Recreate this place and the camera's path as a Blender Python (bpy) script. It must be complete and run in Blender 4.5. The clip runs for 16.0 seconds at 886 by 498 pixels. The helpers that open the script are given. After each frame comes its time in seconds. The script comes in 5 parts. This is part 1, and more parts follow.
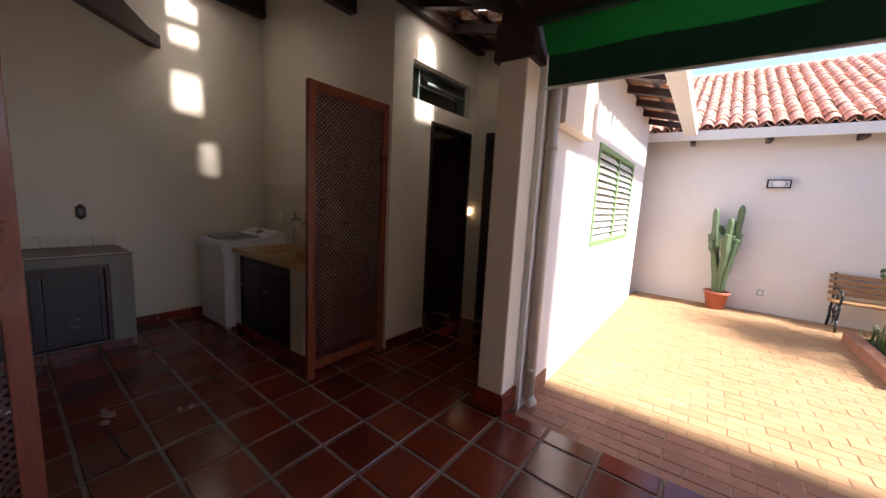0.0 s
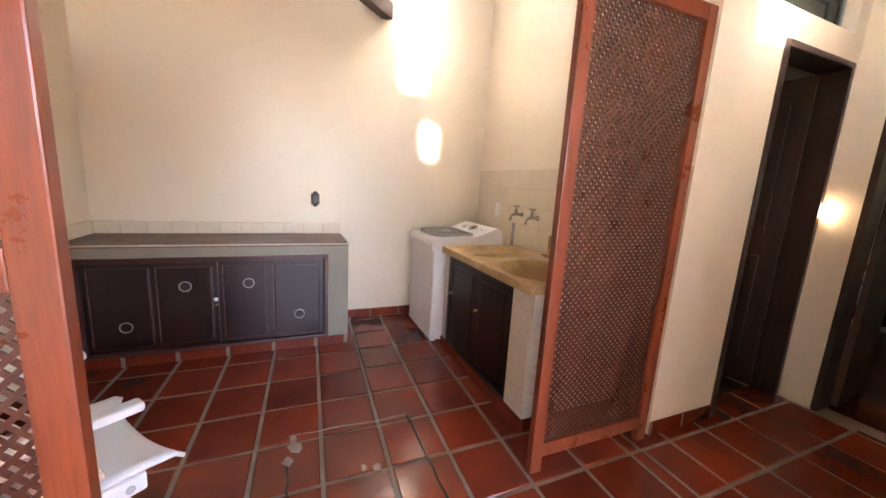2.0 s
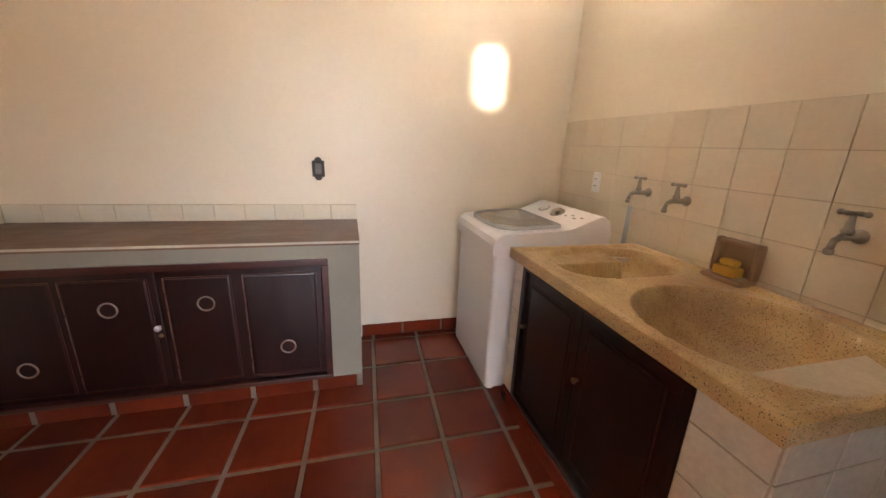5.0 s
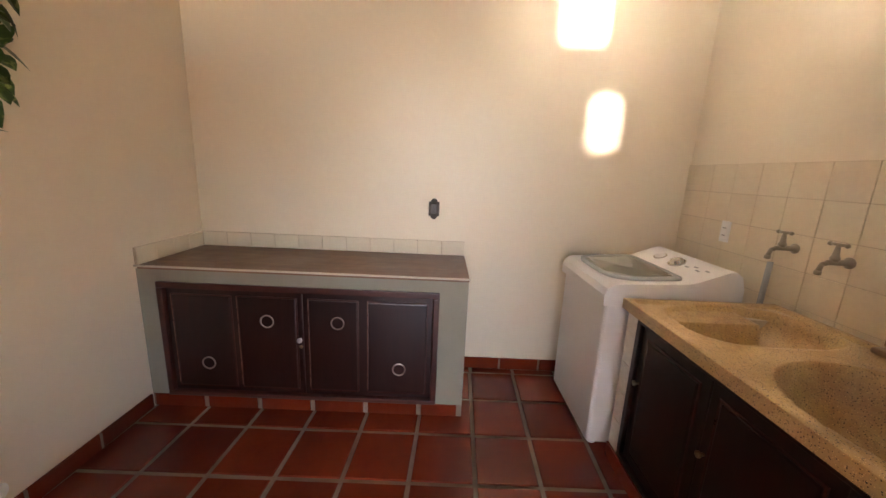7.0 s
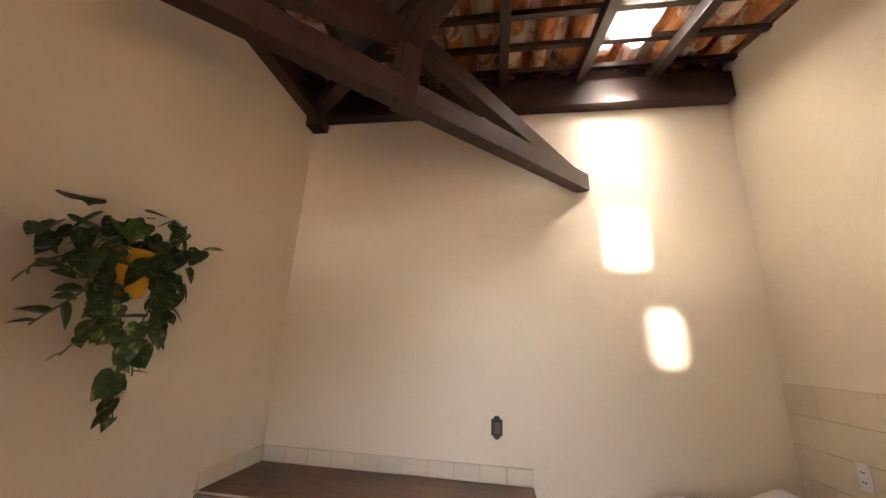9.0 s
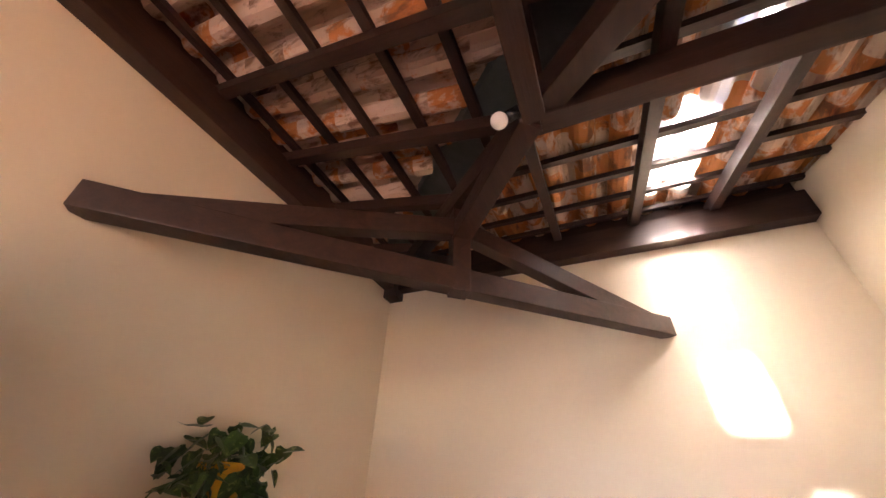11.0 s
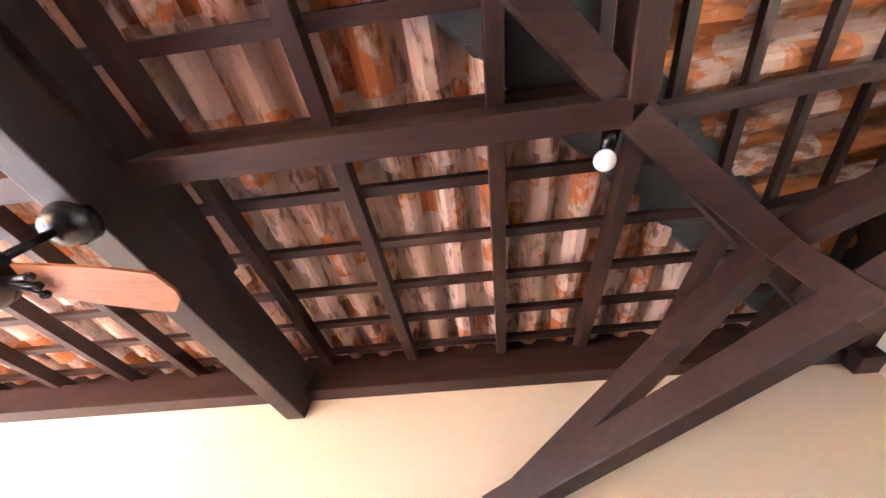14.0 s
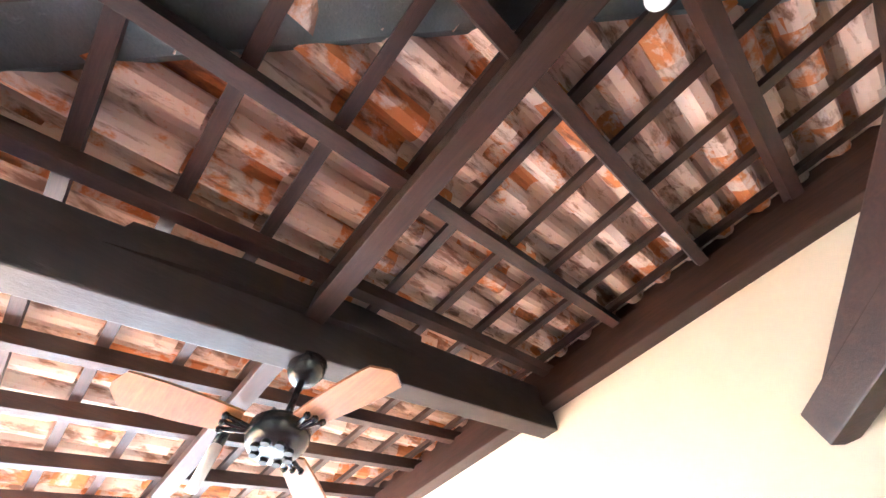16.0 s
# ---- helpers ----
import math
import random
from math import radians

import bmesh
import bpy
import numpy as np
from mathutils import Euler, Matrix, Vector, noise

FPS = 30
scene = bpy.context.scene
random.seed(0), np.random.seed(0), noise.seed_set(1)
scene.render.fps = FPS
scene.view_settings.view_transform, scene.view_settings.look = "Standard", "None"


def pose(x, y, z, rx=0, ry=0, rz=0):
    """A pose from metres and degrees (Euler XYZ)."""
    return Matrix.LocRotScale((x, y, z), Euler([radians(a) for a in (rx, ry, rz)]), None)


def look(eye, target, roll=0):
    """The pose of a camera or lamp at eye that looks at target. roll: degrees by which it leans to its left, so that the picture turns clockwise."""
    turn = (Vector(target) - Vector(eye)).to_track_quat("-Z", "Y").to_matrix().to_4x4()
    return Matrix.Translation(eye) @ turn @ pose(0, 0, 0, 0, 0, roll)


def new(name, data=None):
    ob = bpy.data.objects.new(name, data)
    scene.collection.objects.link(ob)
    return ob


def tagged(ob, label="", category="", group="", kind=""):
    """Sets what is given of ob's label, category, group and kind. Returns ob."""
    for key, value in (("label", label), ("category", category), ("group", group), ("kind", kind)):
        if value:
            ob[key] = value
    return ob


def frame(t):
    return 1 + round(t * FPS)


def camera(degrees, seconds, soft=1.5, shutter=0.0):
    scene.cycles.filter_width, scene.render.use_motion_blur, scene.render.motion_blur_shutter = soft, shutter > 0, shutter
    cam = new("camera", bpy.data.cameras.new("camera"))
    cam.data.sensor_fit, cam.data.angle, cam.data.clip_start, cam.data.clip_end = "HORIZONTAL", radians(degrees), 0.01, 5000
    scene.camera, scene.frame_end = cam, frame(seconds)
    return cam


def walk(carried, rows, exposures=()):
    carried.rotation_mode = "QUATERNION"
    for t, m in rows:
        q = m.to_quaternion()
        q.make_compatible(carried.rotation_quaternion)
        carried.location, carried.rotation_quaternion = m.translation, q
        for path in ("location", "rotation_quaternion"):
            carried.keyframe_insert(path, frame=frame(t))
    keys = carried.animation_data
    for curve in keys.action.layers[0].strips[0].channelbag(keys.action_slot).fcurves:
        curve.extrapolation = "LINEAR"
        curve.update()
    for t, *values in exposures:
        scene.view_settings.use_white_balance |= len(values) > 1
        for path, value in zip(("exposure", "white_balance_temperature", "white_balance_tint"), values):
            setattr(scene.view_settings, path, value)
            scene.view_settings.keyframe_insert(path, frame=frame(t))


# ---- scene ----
cam = camera(102.1, 16.0)
PATH = [
    (0, (-0.559, -0.614, 1.403), (-1.728, 0.986, 1.13), 3.1),
    (0.5, (-0.761, -0.529, 1.386), (-2.127, 0.903, 1.099), 3.1),
    (1, (-1.005, -0.343, 1.37), (-2.552, 0.889, 1.067), 3.2),
    (1.5, (-1.307, -0.243, 1.341), (-3.017, 0.736, 1.0), 3.3),
    (2, (-1.645, -0.156, 1.31), (-3.455, 0.618, 0.958), 3.3),
    (2.3, (-1.879, -0.123, 1.272), (-3.707, 0.603, 0.913), 3.5),
    (2.5, (-1.994, -0.078, 1.293), (-3.837, 0.603, 0.921), 4.1),
    (3, (-2.275, 0.06, 1.291), (-4.141, 0.65, 0.876), 3.1),
    (5.3, (-2.726, 0.21, 1.281), (-4.582, 0.674, 0.7), 2.4),
    (5.5, (-2.728, 0.19, 1.295), (-4.585, 0.625, 0.696), 2.5),
    (6, (-2.709, 0.153, 1.311), (-4.588, 0.485, 0.711), 2.6),
    (6.5, (-2.678, 0.126, 1.338), (-4.59, 0.288, 0.774), 2.5),
    (7, (-2.654, 0.091, 1.365), (-4.609, 0.102, 0.943), 2.5),
    (7.5, (-2.64, 0.088, 1.405), (-4.629, -0.038, 1.233), 2.7),
    (8, (-2.619, 0.101, 1.482), (-4.602, -0.15, 1.55), 3.0),
    (8.5, (-2.604, 0.081, 1.504), (-4.555, -0.217, 1.828), 2.9),
    (9, (-2.552, 0.035, 1.575), (-4.455, -0.266, 2.113), 2.6),
    (9.2, (-2.511, 0.056, 1.588), (-4.374, -0.267, 2.239), 2.7),
    (11.3, (-2.418, 0.187, 1.811), (-3.792, -0.577, 3.046), 2.4),
    (11.5, (-2.418, 0.164, 1.817), (-3.689, -0.659, 3.124), 2.5),
    (12, (-2.439, 0.166, 1.828), (-3.434, -0.772, 3.288), 2.9),
    (12.5, (-2.541, 0.234, 1.851), (-3.244, -0.787, 3.421), 3.6),
    (13, (-2.651, 0.301, 1.856), (-3.047, -0.749, 3.511), 3.6),
    (13.5, (-2.733, 0.398, 1.859), (-2.853, -0.63, 3.571), 2.9),
    (14, (-2.819, 0.411, 1.888), (-2.665, -0.613, 3.599), 1.5),
    (14.5, (-2.876, 0.382, 1.882), (-2.494, -0.547, 3.612), 2.0),
    (15, (-2.858, 0.366, 1.864), (-2.346, -0.463, 3.611), 0.2),
    (15.5, (-2.824, 0.365, 1.852), (-2.204, -0.36, 3.61), -0.6),
    (16, (-2.804, 0.368, 1.852), (-2.06, -0.268, 3.596), -0.3),
]
EXPOSURE = [(0.0, 1.4, 6250, 20), (0.7, 1.9, 6200, 20), (1.2, 3.0, 6250, 18), (1.6, 4.2, 6300, 19), (2.3, 4.5, 6700, 22), (3.0, 4.25, 7100, 22), (5.4, 4.2, 7150, 20), (7.0, 4.05, 7100, 19), (9.0, 3.7, 7050, 20), (11.3, 4.2, 6900, 31), (12.5, 4.95, 6200, 37), (13.2, 5.1, 6000, 34), (14.2, 5.55, 5250, 13), (15.0, 5.8, 5100, 10), (16.0, 5.9, 4900, 4)]
walk(cam, [(t, look(eye, target, roll)) for t, eye, target, roll in PATH], EXPOSURE)

# ---- daylight: afternoon sun low over the patio, from +x ----
SUN_EL, SUN_AZ = 49.5, -1.5            # degrees; azimuth counted from +x towards +y
world = bpy.data.worlds.new("sky")
scene.world = world
world.use_nodes = True
wn = world.node_tree
sky = wn.nodes.new("ShaderNodeTexSky")
sky.sky_type = "NISHITA"
sky.sun_disc = False
sky.sun_elevation = radians(SUN_EL)
sky.sun_rotation = radians(90 - SUN_AZ)
wn.links.new(sky.outputs[0], wn.nodes["Background"].inputs[0])
wn.nodes["Background"].inputs[1].default_value = 0.14
sun_data = bpy.data.lights.new("sun", "SUN")
sun_data.energy, sun_data.angle, sun_data.color = 5.0, radians(3.4), (1.0, 0.955, 0.88)
sun = new("sun", sun_data)
sd = Vector((math.cos(radians(SUN_EL)) * math.cos(radians(SUN_AZ)), math.cos(radians(SUN_EL)) * math.sin(radians(SUN_AZ)), math.sin(radians(SUN_EL))))
sun.matrix_world = look(sd * 30, (0, 0, 0))


# ---- materials ----
def material(name):
    m = bpy.data.materials.new(name)
    m.use_nodes = True
    return m, m.node_tree, m.node_tree.nodes["Principled BSDF"]


def link(nt, a, b):
    nt.links.new(a, b)


def coords(nt, scale=(1, 1, 1), shift=False):
    tc = nt.nodes.new("ShaderNodeTexCoord")
    mp = nt.nodes.new("ShaderNodeMapping")
    mp.inputs["Scale"].default_value = scale
    link(nt, tc.outputs["Object"], mp.inputs["Vector"])
    if shift:
        oi = nt.nodes.new("ShaderNodeObjectInfo")
        mul = nt.nodes.new("ShaderNodeVectorMath")
        mul.operation = "MULTIPLY"
        mul.inputs[1].default_value = (37.0, 91.0, 53.0)
        link(nt, oi.outputs["Random"], mul.inputs[0])
        link(nt, mul.outputs[0], mp.inputs["Location"])
    return mp.outputs[0]


def tex(nt, vec, scale, detail=4.0, rough=0.55, dist=0.0):
    n = nt.nodes.new("ShaderNodeTexNoise")
    n.inputs["Scale"].default_value = scale
    n.inputs["Detail"].default_value = detail
    n.inputs["Roughness"].default_value = rough
    n.inputs["Distortion"].default_value = dist
    link(nt, vec, n.inputs["Vector"])
    return n.outputs["Fac"]


def ramp(nt, fac, stops):
    r = nt.nodes.new("ShaderNodeValToRGB")
    el = r.color_ramp.elements
    while len(el) < len(stops):
        el.new(0.5)
    for e, (p, c) in zip(el, stops):
        e.position, e.color = p, (*c, 1.0) if len(c) == 3 else c
    link(nt, fac, r.inputs[0])
    return r.outputs[0]


def mix(nt, fac, a, b, mode="MIX"):
    m = nt.nodes.new("ShaderNodeMix")
    m.data_type, m.blend_type = "RGBA", mode
    for sock, v in ((m.inputs[0], fac), (m.inputs[6], a), (m.inputs[7], b)):
        if isinstance(v, (int, float)):
            sock.default_value = v
        elif isinstance(v, tuple):
            sock.default_value = (*v, 1.0)
        else:
            link(nt, v, sock)
    return m.outputs[2]


def grey(v):
    return (v, v, v)


def bump(nt, bsdf, height, strength=0.2, dist=0.01):
    b = nt.nodes.new("ShaderNodeBump")
    b.inputs["Strength"].default_value = strength
    b.inputs["Distance"].default_value = dist
    link(nt, height, b.inputs["Height"])
    link(nt, b.outputs[0], bsdf.inputs["Normal"])


def surface(name, a, b, rough=0.5, scale=3.0, fine=60.0, stain=None, stain_at=0.62, bumps=0.15, metal=0.0, stretch=(1, 1, 1), shift=False, rough_var=0.1, spec=0.5, coat=0.0, hue=0.0, grit=0.35):
    """Two colours mixed by a broad noise, a fine grain, optional stains, roughness that wanders, fine relief."""
    m, nt, p = material(name)
    v = coords(nt, stretch, shift)
    broad = tex(nt, v, scale, 5.0, 0.6, 0.3)
    grain = tex(nt, v, fine, 3.0, 0.6)
    col = mix(nt, ramp(nt, broad, [(0.3, grey(0.0)), (0.7, grey(1.0))]), a, b)
    col = mix(nt, grit, col, ramp(nt, grain, [(0.25, grey(0.55)), (0.75, grey(1.0))]), "MULTIPLY")
    if stain:
        s = tex(nt, v, scale * 2.3, 6.0, 0.7, 0.8)
        col = mix(nt, ramp(nt, s, [(stain_at, grey(0.0)), (stain_at + 0.12, grey(1.0))]), col, stain)
    if hue:
        oi = nt.nodes.new("ShaderNodeObjectInfo")
        col = mix(nt, hue, col, ramp(nt, oi.outputs["Random"], [(0.0, grey(0.25)), (0.5, grey(0.7)), (1.0, grey(1.0))]), "MULTIPLY")
    link(nt, col, p.inputs["Base Color"])
    r = ramp(nt, broad, [(0.2, grey(max(0.02, rough - rough_var))), (0.8, grey(min(1.0, rough + rough_var)))])
    link(nt, r, p.inputs["Roughness"])
    p.inputs["Metallic"].default_value = metal
    p.inputs["Specular IOR Level"].default_value = spec
    p.inputs["Coat Weight"].default_value = coat
    p.inputs["Coat Roughness"].default_value = 0.15
    if bumps:
        bump(nt, p, mix(nt, 0.5, broad, grain), bumps, 0.01)
    return m


def wood(name, a, b, rough=0.4, axis=0, grain=14.0, coat=0.0, bumps=0.15, shift=False, wear=0.35):
    st = [9.0, 9.0, 9.0]
    st[axis] = 0.7
    m, nt, p = material(name)
    v = coords(nt, tuple(st), shift)
    n1 = tex(nt, v, grain / 9.0, 6.0, 0.65, 1.2)
    n2 = tex(nt, v, grain, 4.0, 0.7, 0.2)
    col = ramp(nt, n1, [(0.25, a), (0.75, b)])
    col = mix(nt, 0.55, col, ramp(nt, n2, [(0.3, grey(0.35)), (0.7, grey(1.0))]), "MULTIPLY")
    v2 = coords(nt, (1, 1, 1), shift)
    worn = tex(nt, v2, 4.0, 6.0, 0.7, 0.5)
    col = mix(nt, ramp(nt, worn, [(0.6, grey(0.0)), (0.8, grey(wear))]), col, b)
    link(nt, col, p.inputs["Base Color"])
    link(nt, ramp(nt, worn, [(0.2, grey(max(0.05, rough - wear * 0.34))), (0.8, grey(rough + wear * 0.34))]), p.inputs["Roughness"])
    p.inputs["Coat Weight"].default_value = coat
    bump(nt, p, n2, bumps, 0.004)
    return m


def speckled(name, base, base2, dots, rough=0.45):
    """Washed aggregate: cement with dark and pale grains."""
    m, nt, p = material(name)
    v = coords(nt)
    broad = tex(nt, v, 5.0, 6.0, 0.65, 0.4)
    col = mix(nt, ramp(nt, broad, [(0.35, grey(0.0)), (0.65, grey(1.0))]), base, base2)
    for sc, cut, c in ((140.0, 0.17, dots), (90.0, 0.12, tuple(x * 0.5 for x in dots)), (170.0, 0.14, tuple(min(1, x * 1.35) for x in base))):
        vo = nt.nodes.new("ShaderNodeTexVoronoi")
        vo.inputs["Scale"].default_value = sc
        link(nt, v, vo.inputs["Vector"])
        col = mix(nt, ramp(nt, vo.outputs["Distance"], [(cut, grey(1.0)), (cut + 0.07, grey(0.0))]), col, c)
    link(nt, col, p.inputs["Base Color"])
    p.inputs["Roughness"].default_value = rough
    bump(nt, p, mix(nt, 0.5, tex(nt, v, 160.0), tex(nt, v, 38.0, 6.0, 0.7)), 0.6, 0.006)
    return m


def plain(name, c, rough=0.4, metal=0.0, bumps=0.02, fine=90.0):
    """An even colour with a slight grain in its gloss."""
    m, nt, p = material(name)
    v = coords(nt)
    p.inputs["Base Color"].default_value = (*c, 1.0)
    p.inputs["Metallic"].default_value = metal
    g = tex(nt, v, fine, 3.0, 0.6)
    p.inputs["Roughness"].default_value = rough
    bump(nt, p, g, bumps, 0.002)
    return m


M_WALL = surface("cream_wall_paint", (0.80, 0.71, 0.56), (0.77, 0.68, 0.53), 0.34, 1.1, 30.0, stain=(0.75, 0.655, 0.51), stain_at=0.66, bumps=0.08, rough_var=0.06, grit=0.06)
M_WHITE_WALL = surface("white_wall_paint", (0.80, 0.77, 0.72), (0.74, 0.71, 0.67), 0.75, 1.2, 35.0, stain=(0.66, 0.62, 0.57), stain_at=0.70, bumps=0.15, grit=0.1)
M_GROUT = surface("cement_joint", (0.30, 0.205, 0.14), (0.17, 0.118, 0.083), 0.85, 5.0, 90.0, bumps=0.35)
M_PALE_CRACK = surface("chipped_cement", (0.42, 0.30, 0.22), (0.28, 0.18, 0.12), 0.85, 12.0, 90.0, bumps=0.4)
M_SAND = surface("sandy_paver_joint", (0.44, 0.28, 0.15), (0.33, 0.20, 0.11), 0.9, 6.0, 90.0, bumps=0.3)
M_FLOOR = surface("glazed_terracotta_floor", (0.235, 0.036, 0.012), (0.125, 0.019, 0.008), 0.17, 2.4, 45.0, bumps=0.07, shift=True, rough_var=0.09, hue=0.45, grit=0.15)
M_PAVER = surface("yellow_clay_paver", (0.56, 0.34, 0.16), (0.47, 0.26, 0.12), 0.8, 6.0, 70.0, stain=(0.40, 0.19, 0.10), stain_at=0.62, bumps=0.3, shift=True, hue=0.30)
M_PAVER_RED = surface("red_clay_paver", (0.42, 0.19, 0.11), (0.34, 0.15, 0.09), 0.75, 6.0, 70.0, bumps=0.3, shift=True, hue=0.35)
M_ROOF_WOOD = wood("dark_roof_timber", (0.020, 0.009, 0.006), (0.070, 0.031, 0.021), 0.5, 0, 12.0, bumps=0.35)
M_ROOF_WOOD_Y = wood("dark_roof_timber_cross", (0.020, 0.009, 0.006), (0.070, 0.031, 0.021), 0.5, 1, 12.0, bumps=0.35)
M_GIRDER = wood("black_brown_girder_timber", (0.015, 0.009, 0.008), (0.042, 0.024, 0.019), 0.5, 1, 12.0, bumps=0.35)
M_SCREEN = wood("varnished_red_brown_wood", (0.17, 0.033, 0.011), (0.29, 0.066, 0.023), 0.32, 2, 10.0, coat=0.2, bumps=0.08)
M_LATTICE = wood("lattice_wood", (0.060, 0.016, 0.008), (0.125, 0.036, 0.017), 0.32, 2, 10.0, coat=0.35)
M_CAB = wood("dark_mahogany_paint", (0.013, 0.0028, 0.0016), (0.030, 0.0060, 0.0028), 0.30, 2, 10.0, coat=0.0, bumps=0.06, wear=0.1)
M_CAB_FRAME = wood("red_mahogany_frame", (0.042, 0.008, 0.004), (0.075, 0.015, 0.008), 0.34, 1, 10.0, coat=0.0)
M_PALE_LINE = surface("pale_brown_line", (0.30, 0.19, 0.14), (0.16, 0.08, 0.055), 0.6, 25.0, 120.0, bumps=0.2)
M_DOOR = wood("dark_door_wood", (0.030, 0.015, 0.010), (0.065, 0.032, 0.02), 0.4, 2, 9.0, coat=0.1)
M_LAMINATE = wood("greyed_wood_laminate", (0.13, 0.056, 0.026), (0.26, 0.135, 0.070), 0.42, 1, 16.0, bumps=0.04)
M_COUNTER = surface("grey_green_masonry_paint", (0.25, 0.228, 0.172), (0.225, 0.205, 0.155), 0.55, 3.0, 60.0, bumps=0.06, grit=0.08)
M_EDGE = plain("pale_edge_strip", (0.52, 0.45, 0.36), 0.5)
M_WTILE = surface("cream_wall_tile", (0.80, 0.71, 0.55), (0.77, 0.67, 0.51), 0.17, 7.0, 50.0, bumps=0.03, shift=True, rough_var=0.05, hue=0.06, grit=0.1)
M_WTILE_W = surface("ivory_wall_tile", (0.80, 0.74, 0.62), (0.76, 0.70, 0.58), 0.2, 7.0, 50.0, bumps=0.05, shift=True, rough_var=0.05, hue=0.1)
M_TGROUT = surface("tile_joint", (0.64, 0.53, 0.38), (0.55, 0.44, 0.31), 0.85, 8.0, 90.0, bumps=0.1)
M_GRANILITE = speckled("ochre_granolith", (0.64, 0.45, 0.21), (0.44, 0.27, 0.12), (0.055, 0.032, 0.018))
M_APPLIANCE = plain("white_enamel", (0.80, 0.79, 0.78), 0.28, bumps=0.02)
M_GREY_PLASTIC = plain("grey_plastic", (0.42, 0.44, 0.45), 0.25)
M_CHROME = plain("worn_chrome", (0.60, 0.58, 0.55), 0.24, 1.0)
M_TAP = plain("aged_tap_metal", (0.34, 0.30, 0.24), 0.33, 1.0)
M_RING = plain("dull_steel_ring", (0.40, 0.35, 0.31), 0.36, 1.0)
M_BRASS = plain("dull_brass", (0.35, 0.27, 0.16), 0.4, 1.0)
M_BRONZE = plain("dark_bronze", (0.022, 0.015, 0.010), 0.4, 0.6)
M_WHITE_PLASTIC = plain("white_plastic", (0.78, 0.78, 0.77), 0.4)
M_CERAMIC = plain("brown_glazed_ceramic", (0.30, 0.19, 0.11), 0.3)
M_SPONGE = surface("yellow_soap", (0.72, 0.42, 0.06), (0.62, 0.33, 0.04), 0.6, 20.0, 120.0, bumps=0.4)
M_YELLOW_POT = plain("yellow_pot", (0.75, 0.40, 0.03), 0.4)
M_SOIL = surface("soil", (0.045, 0.03, 0.02), (0.025, 0.017, 0.012), 0.9, 30.0, 120.0, bumps=0.6)
M_STEM = plain("green_stem", (0.07, 0.13, 0.035), 0.5)
M_CLAY = surface("terracotta_pot", (0.42, 0.12, 0.06), (0.36, 0.10, 0.05), 0.7, 6.0, 70.0, bumps=0.2)
M_CACTUS = surface("cactus_skin", (0.10, 0.17, 0.075), (0.15, 0.21, 0.11), 0.55, 9.0, 80.0, bumps=0.2)
M_METAL_SHEET = surface("galvanised_valley_sheet", (0.20, 0.22, 0.21), (0.13, 0.145, 0.14), 0.5, 5.0, 120.0, stain=(0.27, 0.29, 0.28), stain_at=0.6, bumps=0.4, metal=0.35)
M_GREEN = surface("green_awning_canvas", (0.010, 0.13, 0.040), (0.007, 0.10, 0.030), 0.7, 8.0, 200.0, bumps=0.25)
gt_ = M_GREEN.node_tree
gl_ = gt_.nodes.new("ShaderNodeBsdfTranslucent")
gl_.inputs[0].default_value = (0.02, 0.45, 0.06, 1)
gm_ = gt_.nodes.new("ShaderNodeMixShader")
gm_.inputs[0].default_value = 0.45
link(gt_, gt_.nodes["Principled BSDF"].outputs[0], gm_.inputs[1])
link(gt_, gl_.outputs[0], gm_.inputs[2])
link(gt_, gm_.outputs[0], gt_.nodes["Material Output"].inputs[0])
M_GREEN_DARK = surface("dark_green_canvas", (0.010, 0.075, 0.034), (0.007, 0.055, 0.024), 0.75, 8.0, 200.0, bumps=0.25)
M_GREEN_FRAME = plain("pale_green_paint", (0.20, 0.33, 0.13), 0.5)
M_GREY_FRAME = plain("grey_green_steel_frame", (0.17, 0.21, 0.20), 0.5)
M_SHUTTER = plain("cream_shutter_paint", (0.55, 0.57, 0.49), 0.55)
M_PIPE = surface("painted_downpipe", (0.66, 0.58, 0.47), (0.60, 0.52, 0.42), 0.5, 5.0, 60.0, bumps=0.1)
M_GUTTER = plain("pale_gutter_paint", (0.62, 0.60, 0.55), 0.5)
M_BLACK = plain("black_lacquer", (0.012, 0.013, 0.015), 0.25)
M_IRON = plain("wrought_iron", (0.03, 0.035, 0.035), 0.5, 0.5)
M_FAN_WOOD = wood("light_fan_wood", (0.30, 0.105, 0.024), (0.40, 0.16, 0.042), 0.42, 0, 10.0)
M_BENCH = wood("bench_slat_wood", (0.30, 0.15, 0.06), (0.46, 0.26, 0.11), 0.55, 0, 12.0)
M_CUSHION = surface("striped_cushion", (0.62, 0.45, 0.42), (0.70, 0.62, 0.58), 0.9, 3.0, 150.0, bumps=0.3, stretch=(14, 1, 1))
M_CUSHION_PALE = surface("pale_woven_cushion", (0.66, 0.60, 0.57), (0.60, 0.50, 0.47), 0.9, 3.0, 150.0, bumps=0.3)
M_STRIPE = plain("dark_red_thread", (0.25, 0.09, 0.09), 0.9)
M_RED = plain("red_plastic", (0.55, 0.04, 0.03), 0.4)
M_EARTH = surface("dry_ground", (0.20, 0.15, 0.10), (0.14, 0.105, 0.07), 0.9, 0.7, 20.0, bumps=0.4)
M_RENDER_DARK = surface("dim_room_plaster", (0.45, 0.42, 0.40), (0.40, 0.37, 0.35), 0.7, 2.0, 40.0)


